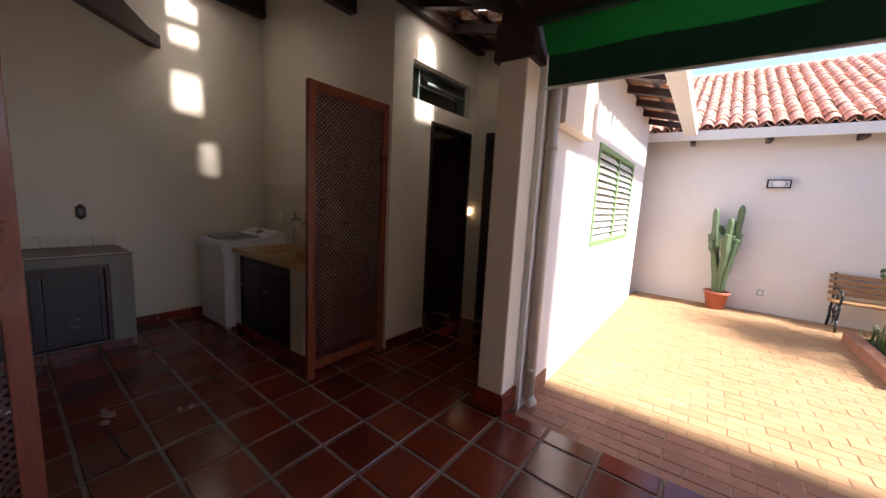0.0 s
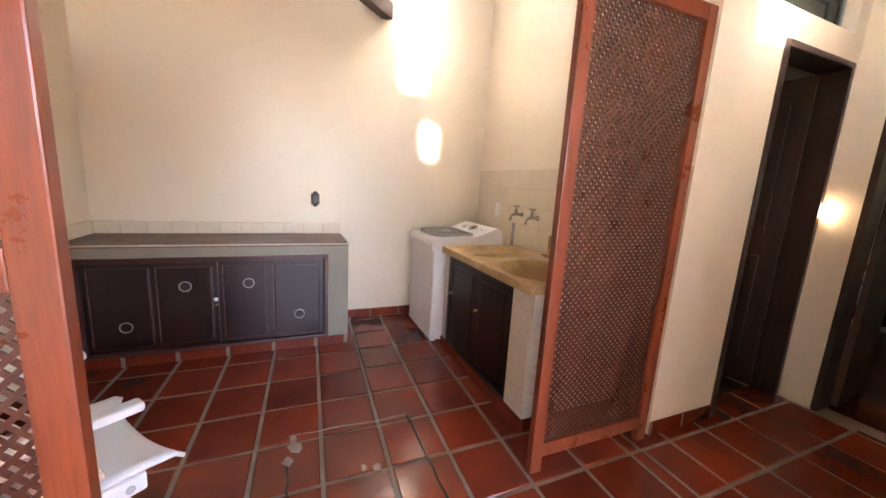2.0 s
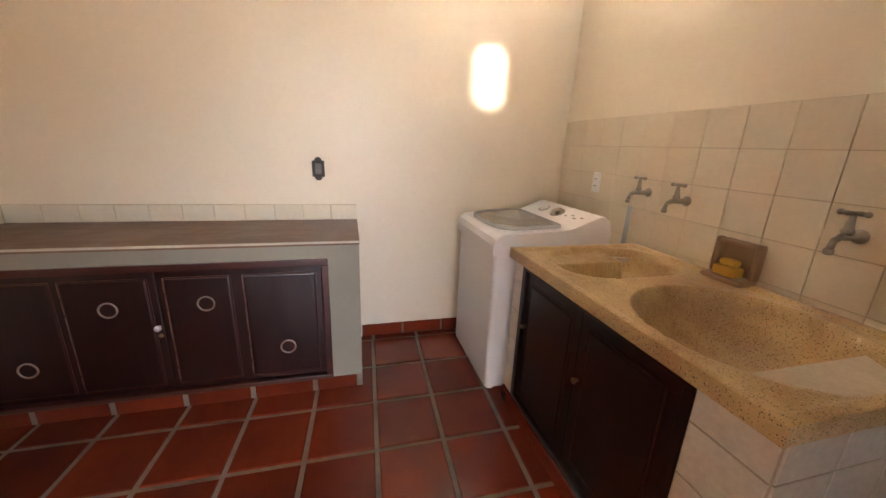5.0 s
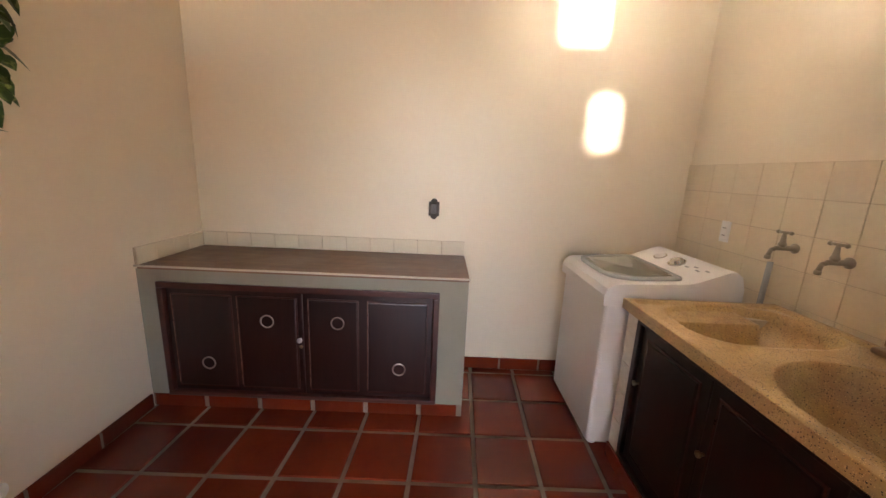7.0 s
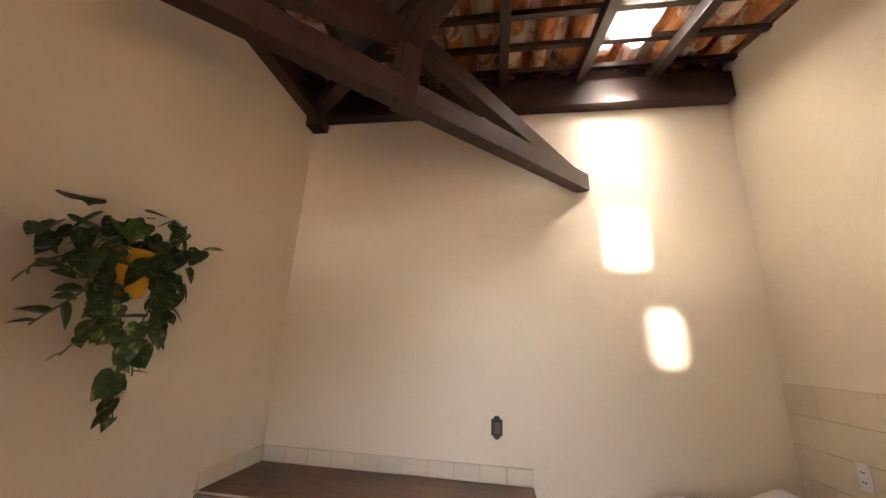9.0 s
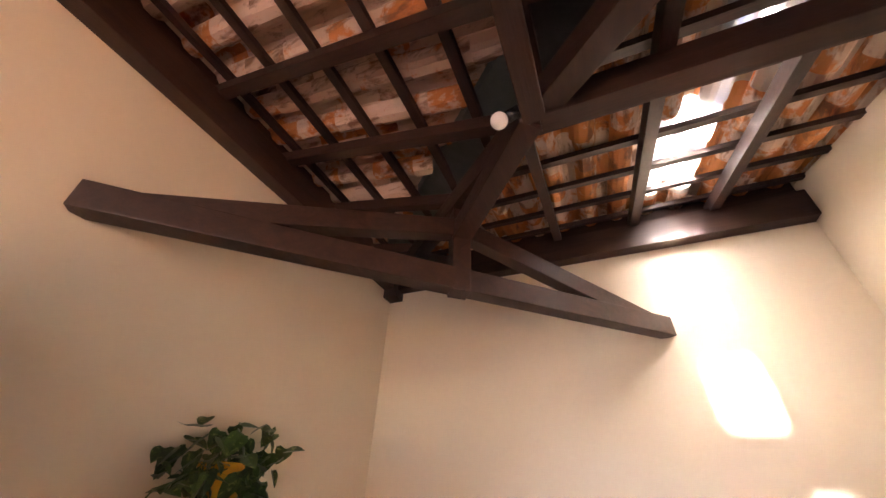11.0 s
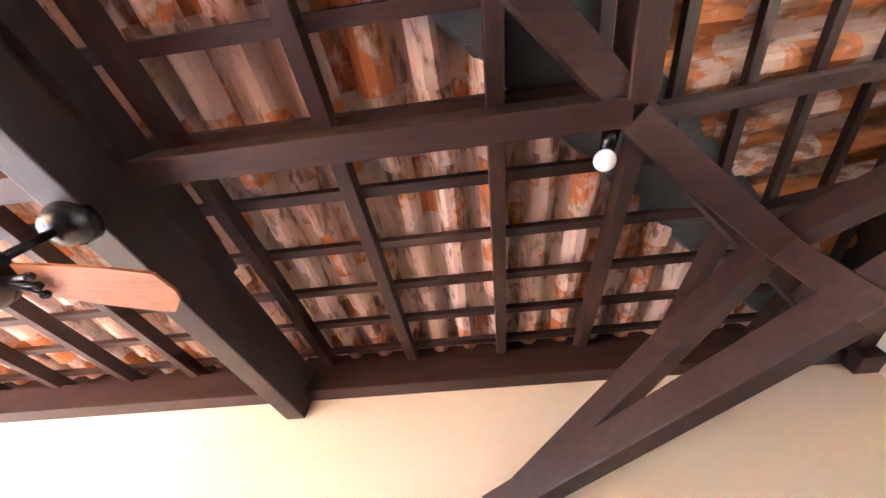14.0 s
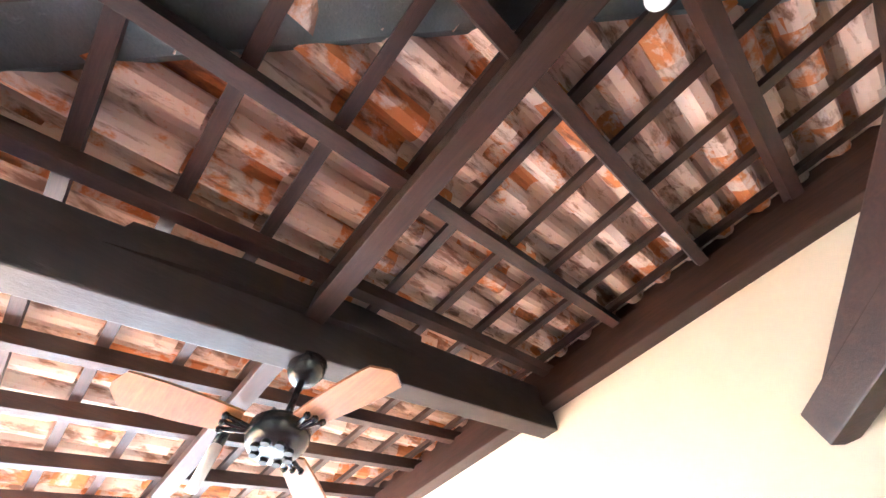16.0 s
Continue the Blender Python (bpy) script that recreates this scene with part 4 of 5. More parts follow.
base = thing("sink_base", (-3.63, 1.3, 0), "ivory tiled sink base with dark cabinet doors", "cabinet")
bm = B()
box(bm, SX0 + 0.01, -4.13, 0.975, SY1, 0.0, 0.785)
box(bm, -3.255, SX1 - 0.012, 0.975, SY1, 0.0, 0.785)
box(bm, -4.13, -3.255, 1.03, SY1, 0.0, 0.60)
part("body", bm, M_TGROUT, base)
for i, z in enumerate((0.155, 0.305, 0.455, 0.605)):
    piece("tile", slab_mesh(0.172, 0.147, 0.008, 0.0015, M_WTILE_W, "base_tile"), base, pose(-3.166, 0.9705, z, 90, 0, 0))
    piece("tile", slab_mesh(0.078, 0.147, 0.008, 0.0015, M_WTILE_W, "base_tile"), base, pose(-4.1725, 0.9705, z, 90, 0, 0))
    for j in range(4):
        piece("tile", slab_mesh(0.165, 0.147, 0.008, 0.0015, M_WTILE_W, "base_tile"), base, pose(SX1 - 0.0075, 1.06 + 0.168 * j, z, 90, 0, 90))
piece("tile", slab_mesh(0.172, 0.102, 0.008, 0.0015, M_WTILE_W, "base_tile"), base, pose(-3.166, 0.9705, 0.733, 90, 0, 0))
piece("tile", slab_mesh(0.078, 0.102, 0.008, 0.0015, M_WTILE_W, "base_tile"), base, pose(-4.1725, 0.9705, 0.733, 90, 0, 0))
for j in range(4):
    piece("tile", slab_mesh(0.165, 0.102, 0.008, 0.0015, M_WTILE_W, "base_tile"), base, pose(SX1 - 0.0075, 1.06 + 0.168 * j, 0.733, 90, 0, 90))
part("toe_tile", box(B(), SX0 + 0.008, SX1 - 0.004, 0.962, 0.976, 0.0, 0.078), M_FLOOR, base, "dark red tile foot", bevel=0.003)
part("toe_tile", box(B(), SX1 - 0.012, SX1 - 0.002, 0.977, SY1, 0.0, 0.078), M_FLOOR, base, "dark red tile foot", bevel=0.003)
bm = B()
for x0, x1, z0, z1 in ((-4.13, -3.255, 0.755, 0.784), (-4.13, -3.255, 0.08, 0.105), (-4.13, -4.10, 0.105, 0.755), (-3.285, -3.255, 0.105, 0.755)):
    box(bm, x0, x1, 0.968, 1.02, z0, z1)
part("door_frame", bm, M_CAB, base, bevel=0.004)
for x0, x1 in ((-4.098, -3.695), (-3.691, -3.287)):
    dr = part("door", box(B(), x0, x1, 0.985, 1.01, 0.108, 0.752), M_CAB, base, bevel=0.003)
    part("panel", box(B(), x0 + 0.05, x1 - 0.05, 0.977, 0.986, 0.16, 0.70), M_CAB, dr, bevel=0.006)
    bm = B()
    for a, b, z0, z1 in ((x0 + 0.04, x0 + 0.046, 0.15, 0.71), (x1 - 0.046, x1 - 0.04, 0.15, 0.71), (x0 + 0.046, x1 - 0.046, 0.15, 0.156), (x0 + 0.046, x1 - 0.046, 0.704, 0.71)):
        box(bm, a, b, 0.979, 0.985, z0, z1)
    part("moulding", bm, M_CAB_FRAME, dr)
    part("knob", lathe(B(), [(0.006, 0.0), (0.006, 0.012), (0.012, 0.015), (0.012, 0.022), (0.005, 0.026)], pose(x0 + 0.022, 0.985, 0.49, 90, 0, 0), 14), M_BRASS, dr, "small brass knob", smooth=True)


def tap(x, z, cross, label):
    """A wall tap: body, bent spout, stem and handle."""
    t = thing("wall_tap", (x, SY1, z), label, "tap", "taps above the laundry sink")
    y = SY1
    bm = B()
    lathe(bm, [(0.022, 0.0), (0.022, 0.005), (0.011, 0.010), (0.010, 0.085), (0.008, 0.09)], pose(x, y, z, 90, 0, 0), 18)
    part("body", bm, M_TAP, t, smooth=True)
    part("spout", tube(B(), [(x, y - 0.075, z), (x, y - 0.105, z - 0.008), (x, y - 0.114, z - 0.035)], 0.0085, 12), M_TAP, t, smooth=True)
    part("outlet", lathe(B(), [(0.009, 0), (0.012, 0.003), (0.012, 0.015), (0.009, 0.018)], Matrix.Translation((x, y - 0.114, z - 0.05)), 14), M_TAP, t, smooth=True)
    st = part("stem", lathe(B(), [(0.013, 0), (0.016, 0.012), (0.011, 0.022), (0.008, 0.05), (0.006, 0.062)], Matrix.Translation((x, y - 0.062, z + 0.006)), 14), M_TAP, t, smooth=True)
    bm = B()
    rod(bm, (x - 0.03, y - 0.062, z + 0.07), (x + 0.03, y - 0.062, z + 0.07), 0.006, None, 10)
    if cross:
        rod(bm, (x, y - 0.092, z + 0.07), (x, y - 0.032, z + 0.07), 0.006, None, 10)
    for a, b in ((-0.03, 0), (0.03, 0)):
        bmesh.ops.create_icosphere(bm, subdivisions=2, radius=0.009, matrix=Matrix.Translation((x + a, y - 0.062 + b, z + 0.07)))
    part("handle", bm, M_TAP, st, smooth=True)
    return t


tap(-4.20, 1.10, False, "old chrome wall tap above the washboard basin")
tap(-3.98, 1.09, False, "old chrome wall tap above the washboard basin")
tap(-3.40, 1.075, True, "chrome wall tap with a cross handle")
hose = thing("drain_hose", (-4.27, 1.62, 0.82), "grey waste pipe rising behind the sink", "pipe")
part("pipe", rod(B(), (-4.27, 1.615, 0.78), (-4.27, 1.62, 1.02), 0.012, None, 12), M_GREY_PLASTIC, hose, smooth=True)

dish = thing("soap_dish", (-3.700, SY1, 0.9), "brown glazed wall soap dish", "soap dish")
bm = B()
y = SY1
for x0, x1, z0, z1 in ((-3.785, -3.765, 0.845, 0.985), (-3.635, -3.615, 0.845, 0.985), (-3.765, -3.635, 0.967, 0.985)):
    box(bm, x0, x1, y - 0.04, y, z0, z1)
part("frame", bm, M_CERAMIC, dish, bevel=0.014, seg=3)
part("back", box(B(), -3.765, -3.635, y - 0.008, y, 0.845, 0.967), M_CERAMIC, dish)
part("tray", box(B(), -3.780, -3.620, y - 0.085, y, 0.826, 0.848), M_CERAMIC, dish, bevel=0.009)
soap = thing("soap_bar", (-3.700, y - 0.045, 0.848), "yellow bar soap in wrapping", "soap")
part("bar", box(B(), -3.745, -3.660, y - 0.075, y - 0.02, 0.848, 0.886), M_SPONGE, soap, bevel=0.01)
part("bar", box(B(), -3.735, -3.670, y - 0.065, y - 0.025, 0.887, 0.912), M_SPONGE, soap, bevel=0.014, seg=3)
bottle = thing("cleaning_bottle", (-2.95, 1.05, 0), "red and dark plastic cleaning bottle beside the sink", "bottle")
part("body", lathe(B(), [(0.03, 0.0), (0.038, 0.01), (0.038, 0.15), (0.016, 0.19), (0.014, 0.20)], Matrix.Translation((-2.955, 1.05, 0)), 18), M_RED, bottle, smooth=True)
part("cap", lathe(B(), [(0.017, 0.20), (0.017, 0.235), (0.012, 0.24)], Matrix.Translation((-2.955, 1.05, 0)), 16), M_BLACK, bottle, smooth=True)


# ---- lattice screens ----
def screen(x, y0, y1, top, mid, label, slat_w):
    s = thing("lattice_screen", (x, (y0 + y1) / 2, 0), label, "screen", "lattice screens of the laundry")
    st, th = 0.062, 0.036
    for y in (y0, y1 - st):
        part("stile", box(B(), x - th / 2, x + th / 2, y, y + st, 0.0, top), M_SCREEN, s, bevel=0.004)
    rails = [(0.075, 0.145), (top - 0.07, top)] + ([(mid - 0.035, mid + 0.035)] if mid else [])
    for z0, z1 in rails:
        part("rail", box(B(), x - th / 2 + 0.002, x + th / 2 - 0.002, y0 + st, y1 - st, z0, z1), M_SCREEN, s, bevel=0.004)
    a0, a1, b0, b1 = y0 + st, y1 - st, 0.145, top - 0.07
    step = 0.033
    for layer, sgn in ((0.002, 1), (-0.002, -1)):
        c = -(b1 - b0)
        while c < (a1 - a0) + (b1 - b0):
            # line y - a0 = c + sgn * (z - b0) with sgn folded into the direction
            pts = []
            for z in (b0, b1):
                yy = (a0 + c + (z - b0)) if sgn > 0 else (a1 - c - (z - b0))
                pts.append((yy, z))
            (ya, za), (yb, zb) = pts
            t0, t1 = 0.0, 1.0
            dy = yb - ya
            for lim, low_ in ((a0, True), (a1, False)):
                t = (lim - ya) / dy
                if (dy > 0) == low_:
                    t0 = max(t0, t)
                else:
                    t1 = min(t1, t)
            if t1 - t0 > 0.006:
                p = (x + layer, ya + dy * t0, za + (zb - za) * t0)
                q = (x + layer, ya + dy * t1, za + (zb - za) * t1)
                part("slat", beam(B(), p, q, 0.0038, slat_w, (0, 0, 1)), M_LATTICE, s)
            c += step
    return s


screen(XW, 0.85, YS - 0.05, 2.16, None, "tall red-brown wooden lattice screen beside the sink", 0.0128)
screen(-2.40, YL + 0.01, -0.495, 2.23, 1.145, "tall red-brown wooden lattice screen at the boundary wall", 0.0105)
board = thing("white_board", (-2.38, -1.03, 1.1), "white rounded board fixed to the lattice screen", "board")
part("panel", box(B(), -2.377, -2.357, -1.46, -0.62, 1.07, 1.98), M_WHITE_PLASTIC, board, bevel=0.012, seg=3)


# ---- garden chairs behind the screen ----
def lounger(x, y, turn):
    """White folding sun chair; its curved end lies at the local origin, its length along local +y."""
    c = thing("folding_lounger", (x, y, 0), "white plastic folding sun chair with pink woven cushions", "chair")
    m = pose(x, y, 0, 0, 0, turn)
    def put(bm):
        bmesh.ops.transform(bm, matrix=m, verts=bm.verts)
        return bm
    bm = B()
    n = 16
    rows2 = []
    for i in range(n + 1):
        q = i / n * 2 - 1
        flare = 0.055 * abs(q) ** 2.5
        drop = 0.02 * (1 - abs(q) ** 2)
        edge = [(0.258 * q, 0.10, 0.372), (0.262 * q, 0.03, 0.378), (0.27 * q, -0.03 - flare, 0.372 + drop * 0.5), (0.272 * q, -0.055 - flare, 0.352 + drop * 0.5)]
        rows2.append([bm.verts.new(p) for p in edge + [(a, b + 0.006, h - 0.014) for a, b, h in reversed(edge)]])
    for p, q in zip(rows2, rows2[1:]):
        for i in range(8):
            bm.faces.new((p[i], p[(i + 1) % 8], q[(i + 1) % 8], q[i]))
    bm.faces.new(rows2[0]), bm.faces.new(rows2[-1])
    part("end_panel", put(bm), M_WHITE_PLASTIC, c, smooth=True)
    for sx in (-1, 1):
        rail = part("side_rail", put(box(B(), sx * 0.262 - 0.014, sx * 0.262 + 0.014, 0.0, 0.80, 0.30, 0.362)), M_WHITE_PLASTIC, c, bevel=0.012, seg=3)
        part("bolt", put(rod(B(), (sx * 0.262 - 0.017, 0.045, 0.328), (sx * 0.262 + 0.017, 0.045, 0.328), 0.013, None, 14)), M_GREY_PLASTIC, rail)
        part("leg", put(beam(B(), (sx * 0.236, 0.05, 0.335), (sx * 0.236, 0.62, 0.012), 0.022, 0.042, (0, 0, 1))), M_WHITE_PLASTIC, c, bevel=0.008)
        part("leg", put(tube(B(), [(sx * 0.212, 0.66, 0.33), (sx * 0.212, 0.06, 0.03), (sx * 0.212, -0.03, 0.022)], 0.019, 12)), M_WHITE_PLASTIC, c, smooth=True)
        part("armrest", put(box(B(), sx * 0.262 - 0.026, sx * 0.262 + 0.026, -0.01, 0.56, 0.575, 0.605)), M_WHITE_PLASTIC, c, bevel=0.013, seg=3)
        part("arm_post", put(beam(B(), (sx * 0.262, 0.50, 0.35), (sx * 0.262, 0.44, 0.58), 0.018, 0.05, (0, 1, 0))), M_WHITE_PLASTIC, c, bevel=0.006)
    part("foot_bar", put(rod(B(), (-0.225, -0.03, 0.022), (0.225, -0.03, 0.022), 0.018, None, 12)), M_WHITE_PLASTIC, c, smooth=True)
    for i in range(5):
        x0 = -0.232 + 0.094 * i
        part("woven_cushion", put(box(B(), x0, x0 + 0.088, 0.085, 0.78, 0.352, 0.392)), M_CUSHION if i % 2 == 0 else M_CUSHION_PALE, c, "pink and white woven cushion", bevel=0.016, seg=3)
        bm = B()
        for k in range(26):
            box(bm, x0 + 0.078, x0 + 0.094, 0.095 + 0.026 * k, 0.108 + 0.026 * k, 0.381, 0.394)
        part("seam", put(bm), M_STRIPE, c, "dark red stitched seam")
    return c


lounger(-3.13, -0.755, 215.8)

# ---- hanging plant on the boundary wall ----
PX, PY, PZ = -3.70, -1.375, 1.80
plant = thing("hanging_plant", (PX, PY, PZ), "trailing green pothos in a yellow wall pot", "plant")
part("pot", lathe(B(), [(0.055, -0.09), (0.075, -0.085), (0.098, 0.06), (0.106, 0.065), (0.106, 0.085), (0.094, 0.085), (0.088, 0.05)], Matrix.Translation((PX, PY, PZ)), 28), M_YELLOW_POT, plant, "glossy yellow pot", smooth=True)
part("soil", lathe(B(), [(0.005, 0.045), (0.089, 0.05), (0.089, 0.055), (0.005, 0.06)], Matrix.Translation((PX, PY, PZ)), 20), M_SOIL, plant)
part("hook", tube(B(), [(PX, YL, PZ + 0.06), (PX, PY - 0.09, PZ + 0.06)], 0.008), M_IRON, plant)


def leaf_mesh(name, mat, length, width):
    """A heart-shaped, folded leaf along +y, with its stalk end at the origin."""
    bm = B()
    outline = [(0.0, 0.0), (0.30, -0.06), (0.48, 0.12), (0.47, 0.38), (0.30, 0.68), (0.0, 1.0)]
    mid = [bm.verts.new((0, length * t, -0.10 * length * t * t)) for t in (0.0, 0.15, 0.38, 0.68, 1.0)]
    for s in (-1, 1):
        side = [bm.verts.new((s * width * a, length * b, 0.10 * width * a * 2 - 0.10 * length * b * b)) for a, b in outline[1:5]]
        bm.faces.new((mid[0], side[0], side[1], mid[1]))
        bm.faces.new((mid[1], side[1], side[2], mid[2]))
        bm.faces.new((mid[2], side[2], side[3], mid[3]))
        bm.faces.new((mid[3], side[3], mid[4]))
    me = bpy.data.meshes.new(name)
    bm.to_mesh(me)
    bm.free()
    me.materials.append(mat)
    return me


LEAVES = [leaf_mesh("leaf", M_LEAF, l, w) for l, w in ((0.085, 0.075), (0.07, 0.058), (0.10, 0.082))]
rng = random.Random(11)


def stick_leaf(parent, at, meshes, spread=1.0):
    a = rng.uniform(0, 360)
    m = pose(at[0], at[1], at[2], rng.uniform(-75, 10), rng.uniform(-30, 30), a)
    tip = m @ Vector((0, 0.09, 0))
    if tip.y < YL + 0.012:
        m = pose(at[0], max(at[1], YL + 0.03), at[2], rng.uniform(-75, 10), rng.uniform(-30, 30), rng.uniform(-70, 70))
    piece("leaf", meshes[rng.randrange(len(meshes))], parent, m @ Matrix.Scale(rng.uniform(0.75, 1.15), 4))


for i in range(120):                                     # crown over the rim
    a = rng.uniform(0, math.pi * 2)
    r = rng.uniform(0.04, 0.27)
    p = (PX + 1.15 * r * math.cos(a), max(YL + 0.035, PY + 0.7 * r * math.sin(a)), PZ + 0.09 + rng.uniform(-0.06, 0.20) - r * 0.30)
    stick_leaf(plant, p, LEAVES)
for v, (dx, length, n) in enumerate(((-0.16, 0.42, 12), (-0.10, 0.58, 16), (-0.03, 0.30, 9), (0.05, 0.26, 8), (0.13, 0.34, 12), (0.21, 0.25, 9), (-0.22, 0.28, 9), (0.28, 0.10, 5))):
    pts = []
    for s in range(10):
        t = s / 9
        pts.append(Vector((PX + dx * (0.5 + 0.5 * t) + 0.02 * math.sin(t * 9 + v), max(YL + 0.02, PY + 0.09 * (1 - t * 0.9) + 0.02 * math.sin(5 * t + v)), PZ + 0.09 - 0.05 * t - length * t ** 1.3)))
    part("vine", tube(B(), pts, 0.003, 6), M_STEM, plant)
    n = int(n * 1.5)
    for s in range(n):
        t = (s + 0.5) / n * 9
        i = min(8, int(t))
        p = pts[i].lerp(pts[i + 1], t - i)
        stick_leaf(plant, p, LEAVES)

# ---- porch: doors, transom, switch ----
door = tagged(new("door_1"), "dark wooden bathroom door standing ajar inward", "door", kind="structure")
door.location = (XW - 0.07, 2.9, 0)
bm = B()
for y0, y1, z0, z1 in ((2.19, 2.225, 0, 2.15), (2.885, 2.92, 0, 2.15), (2.225, 2.885, 2.115, 2.15)):
    box(bm, XW - 0.145, XW + 0.012, y0, y1, z0, z1)
part("frame", bm, M_DOOR, door, bevel=0.004)
bm = beam(B(), (XW - 0.13, 2.88, 1.06), (XW - 0.72, 2.74, 1.06), 0.035, 2.09)
leaf_ = part("leaf", bm, M_DOOR, door, bevel=0.003)
for za, zb in ((0.2, 0.95), (1.1, 1.95)):
    part("panel", beam(B(), (XW - 0.22, 2.835, (za + zb) / 2), (XW - 0.63, 2.738, (za + zb) / 2), 0.03, zb - za), M_DOOR, leaf_, bevel=0.006)
part("door_handle", tube(B(), [(XW - 0.66, 2.735, 1.05), (XW - 0.66, 2.69, 1.05), (XW - 0.56, 2.70, 1.05)], 0.009), M_BRASS, leaf_, "brass lever handle", smooth=True)
win = tagged(new("window_1"), "small grey steel transom window with ripple glass, tilted open", "window", kind="structure")
win.location = (XW - 0.07, 2.375, 2.3)
bm = B()
for y0, y1, z0, z1 in ((1.90, 2.85, 2.30, 2.325), (1.90, 2.85, 2.605, 2.63), (1.90, 1.925, 2.325, 2.605), (2.825, 2.85, 2.325, 2.605), (2.06, 2.075, 2.325, 2.605), (2.70, 2.715, 2.325, 2.605), (2.075, 2.70, 2.455, 2.468)):
    box(bm, XW - 0.10, XW - 0.07, y0, y1, z0, z1)
part("window_frame", bm, M_GREY_FRAME, win, "grey steel frame")
for y0, y1, z0, z1 in ((1.925, 2.06, 2.325, 2.605), (2.715, 2.825, 2.325, 2.605), (2.075, 2.70, 2.325, 2.455)):
    part("pane", box(B(), XW - 0.088, XW - 0.082, y0, y1, z0, z1), M_RIPPLE, win)
sash = part("sash", beam(B(), (XW - 0.095, 2.3875, 2.60), (XW + 0.02, 2.3875, 2.47), 0.60, 0.006, (1, 0, 0.8)), M_RIPPLE, win, "tilted ripple glass sash")
part("sash_rail", box(B(), XW + 0.01, XW + 0.03, 2.08, 2.695, 2.455, 2.475), M_GREY_FRAME, sash)
door = tagged(new("door_2"), "dark wooden doorway open to a dim room", "door", kind="structure")
door.location = (-2.37, YD, 0)
bm = B()
for x0, x1, z0, z1 in ((-2.66, -2.625, 0, 2.16), (-2.115, -2.08, 0, 2.16), (-2.625, -2.115, 2.125, 2.16)):
    box(bm, x0, x1, YD - 0.012, YD + 0.145, z0, z1)
part("frame", bm, M_DOOR, door, bevel=0.004)
part("leaf", beam(B(), (-2.61, YD + 0.16, 1.06), (-2.66, YD + 0.68, 1.06), 0.035, 2.09), M_DOOR, door, bevel=0.003)
# glowing plate added for the warm bright spot between the doors
glow_plate = thing("warm_glow_plate", (XW, 2.945, 1.28), "small glowing warm plate added between the dark doors", "lamp")
part("base", box(B(), XW, XW + 0.012, 2.925, 2.965, 1.22, 1.34), M_WHITE_PLASTIC, glow_plate, bevel=0.004)
part("lens", box(B(), XW + 0.012, XW + 0.03, 2.928, 2.962, 1.245, 1.325), M_WARM_GLOW, glow_plate, "glowing warm lens", bevel=0.006)
pic = thing("framed_picture", (-2.5, 5.76, 1.4), "dark framed picture on the wall of the dim room", "picture")
part("frame", box(B(), -3.35, -2.30, 5.745, 5.778, 1.45, 2.05), M_BLACK, pic, bevel=0.006)
part("canvas", box(B(), -3.29, -2.36, 5.738, 5.746, 1.51, 1.99), M_GREY_FRAME, pic)
chair = thing("office_chair", (-2.75, 4.3, 0), "black upholstered armchair with chrome tube frame in the dim room", "chair")
part("seat", box(B(), -3.0, -2.5, 4.05, 4.55, 0.42, 0.50), M_BLACK, chair, bevel=0.03, seg=3)
part("backrest", beam(B(), (-2.75, 4.58, 0.52), (-2.75, 4.68, 0.98), 0.46, 0.06, (0, 1, 0)), M_BLACK, chair, bevel=0.02, seg=3)
for x in (-3.03, -2.47):
    part("arm", tube(B(), [(x, 4.58, 0.46), (x, 4.55, 0.68), (x, 4.10, 0.68), (x, 4.06, 0.46)], 0.014, 12), M_CHROME, chair, "bright chrome tube", smooth=True)
    for yy in (4.08, 4.55):
        part("leg", rod(B(), (x, yy, 0.0), (x, yy, 0.46), 0.013), M_CHROME, chair, smooth=True)
desk = thing("side_table", (-2.75, 5.3, 0), "dark side table with chrome legs in the dim room", "table")
part("top", box(B(), -3.3, -2.2, 4.95, 5.55, 0.72, 0.75), M_DOOR, desk, bevel=0.005)
for x in (-3.24, -2.26):
    for yy in (5.0, 5.5):
        part("leg", rod(B(), (x, yy, 0.0), (x, yy, 0.72), 0.016), M_CHROME, desk, smooth=True)
structure("door_sill_room", box(B(), -5.0, XP - 0.15, YD + 0.14, 5.78, -0.11, -0.004), M_FLOOR, "dark red floor of the dim room", "floor")

# ---- patio edge: awning, downpipe, gutter, shutter window ----
awn = thing("awning", (0.8, 1.55, 2.1), "green canvas roller awning pulled up under the eave", "awning")
bm = B()
NX_ = 60
for k_, (y0, z0, y1, z1) in enumerate(((1.44, 2.44, 1.60, 2.30),)):
    up = [bm.verts.new((-1.46 + 4.6 * i / NX_, y0 + 0.002 * math.sin(i * 0.9), z0 + 0.004 * math.sin(i * 0.5))) for i in range(NX_ + 1)]
    dn = [bm.verts.new((-1.46 + 4.6 * i / NX_, y1 + 0.010 * math.sin(i * 0.7), z1)) for i in range(NX_ + 1)]
    for i in range(NX_):
        bm.faces.new((up[i], up[i + 1], dn[i + 1], dn[i]))
bmesh.ops.solidify(bm, geom=bm.faces[:], thickness=0.003)
part("canvas", bm, M_GREEN, awn)
bm = B()
up = [bm.verts.new((-1.46 + 4.6 * i / NX_, 1.605 + 0.012 * math.sin(i * 0.7), 2.305)) for i in range(NX_ + 1)]
dn = [bm.verts.new((-1.46 + 4.6 * i / NX_, 1.615 + 0.006 * math.sin(i * 0.6 + 1), 2.125)) for i in range(NX_ + 1)]
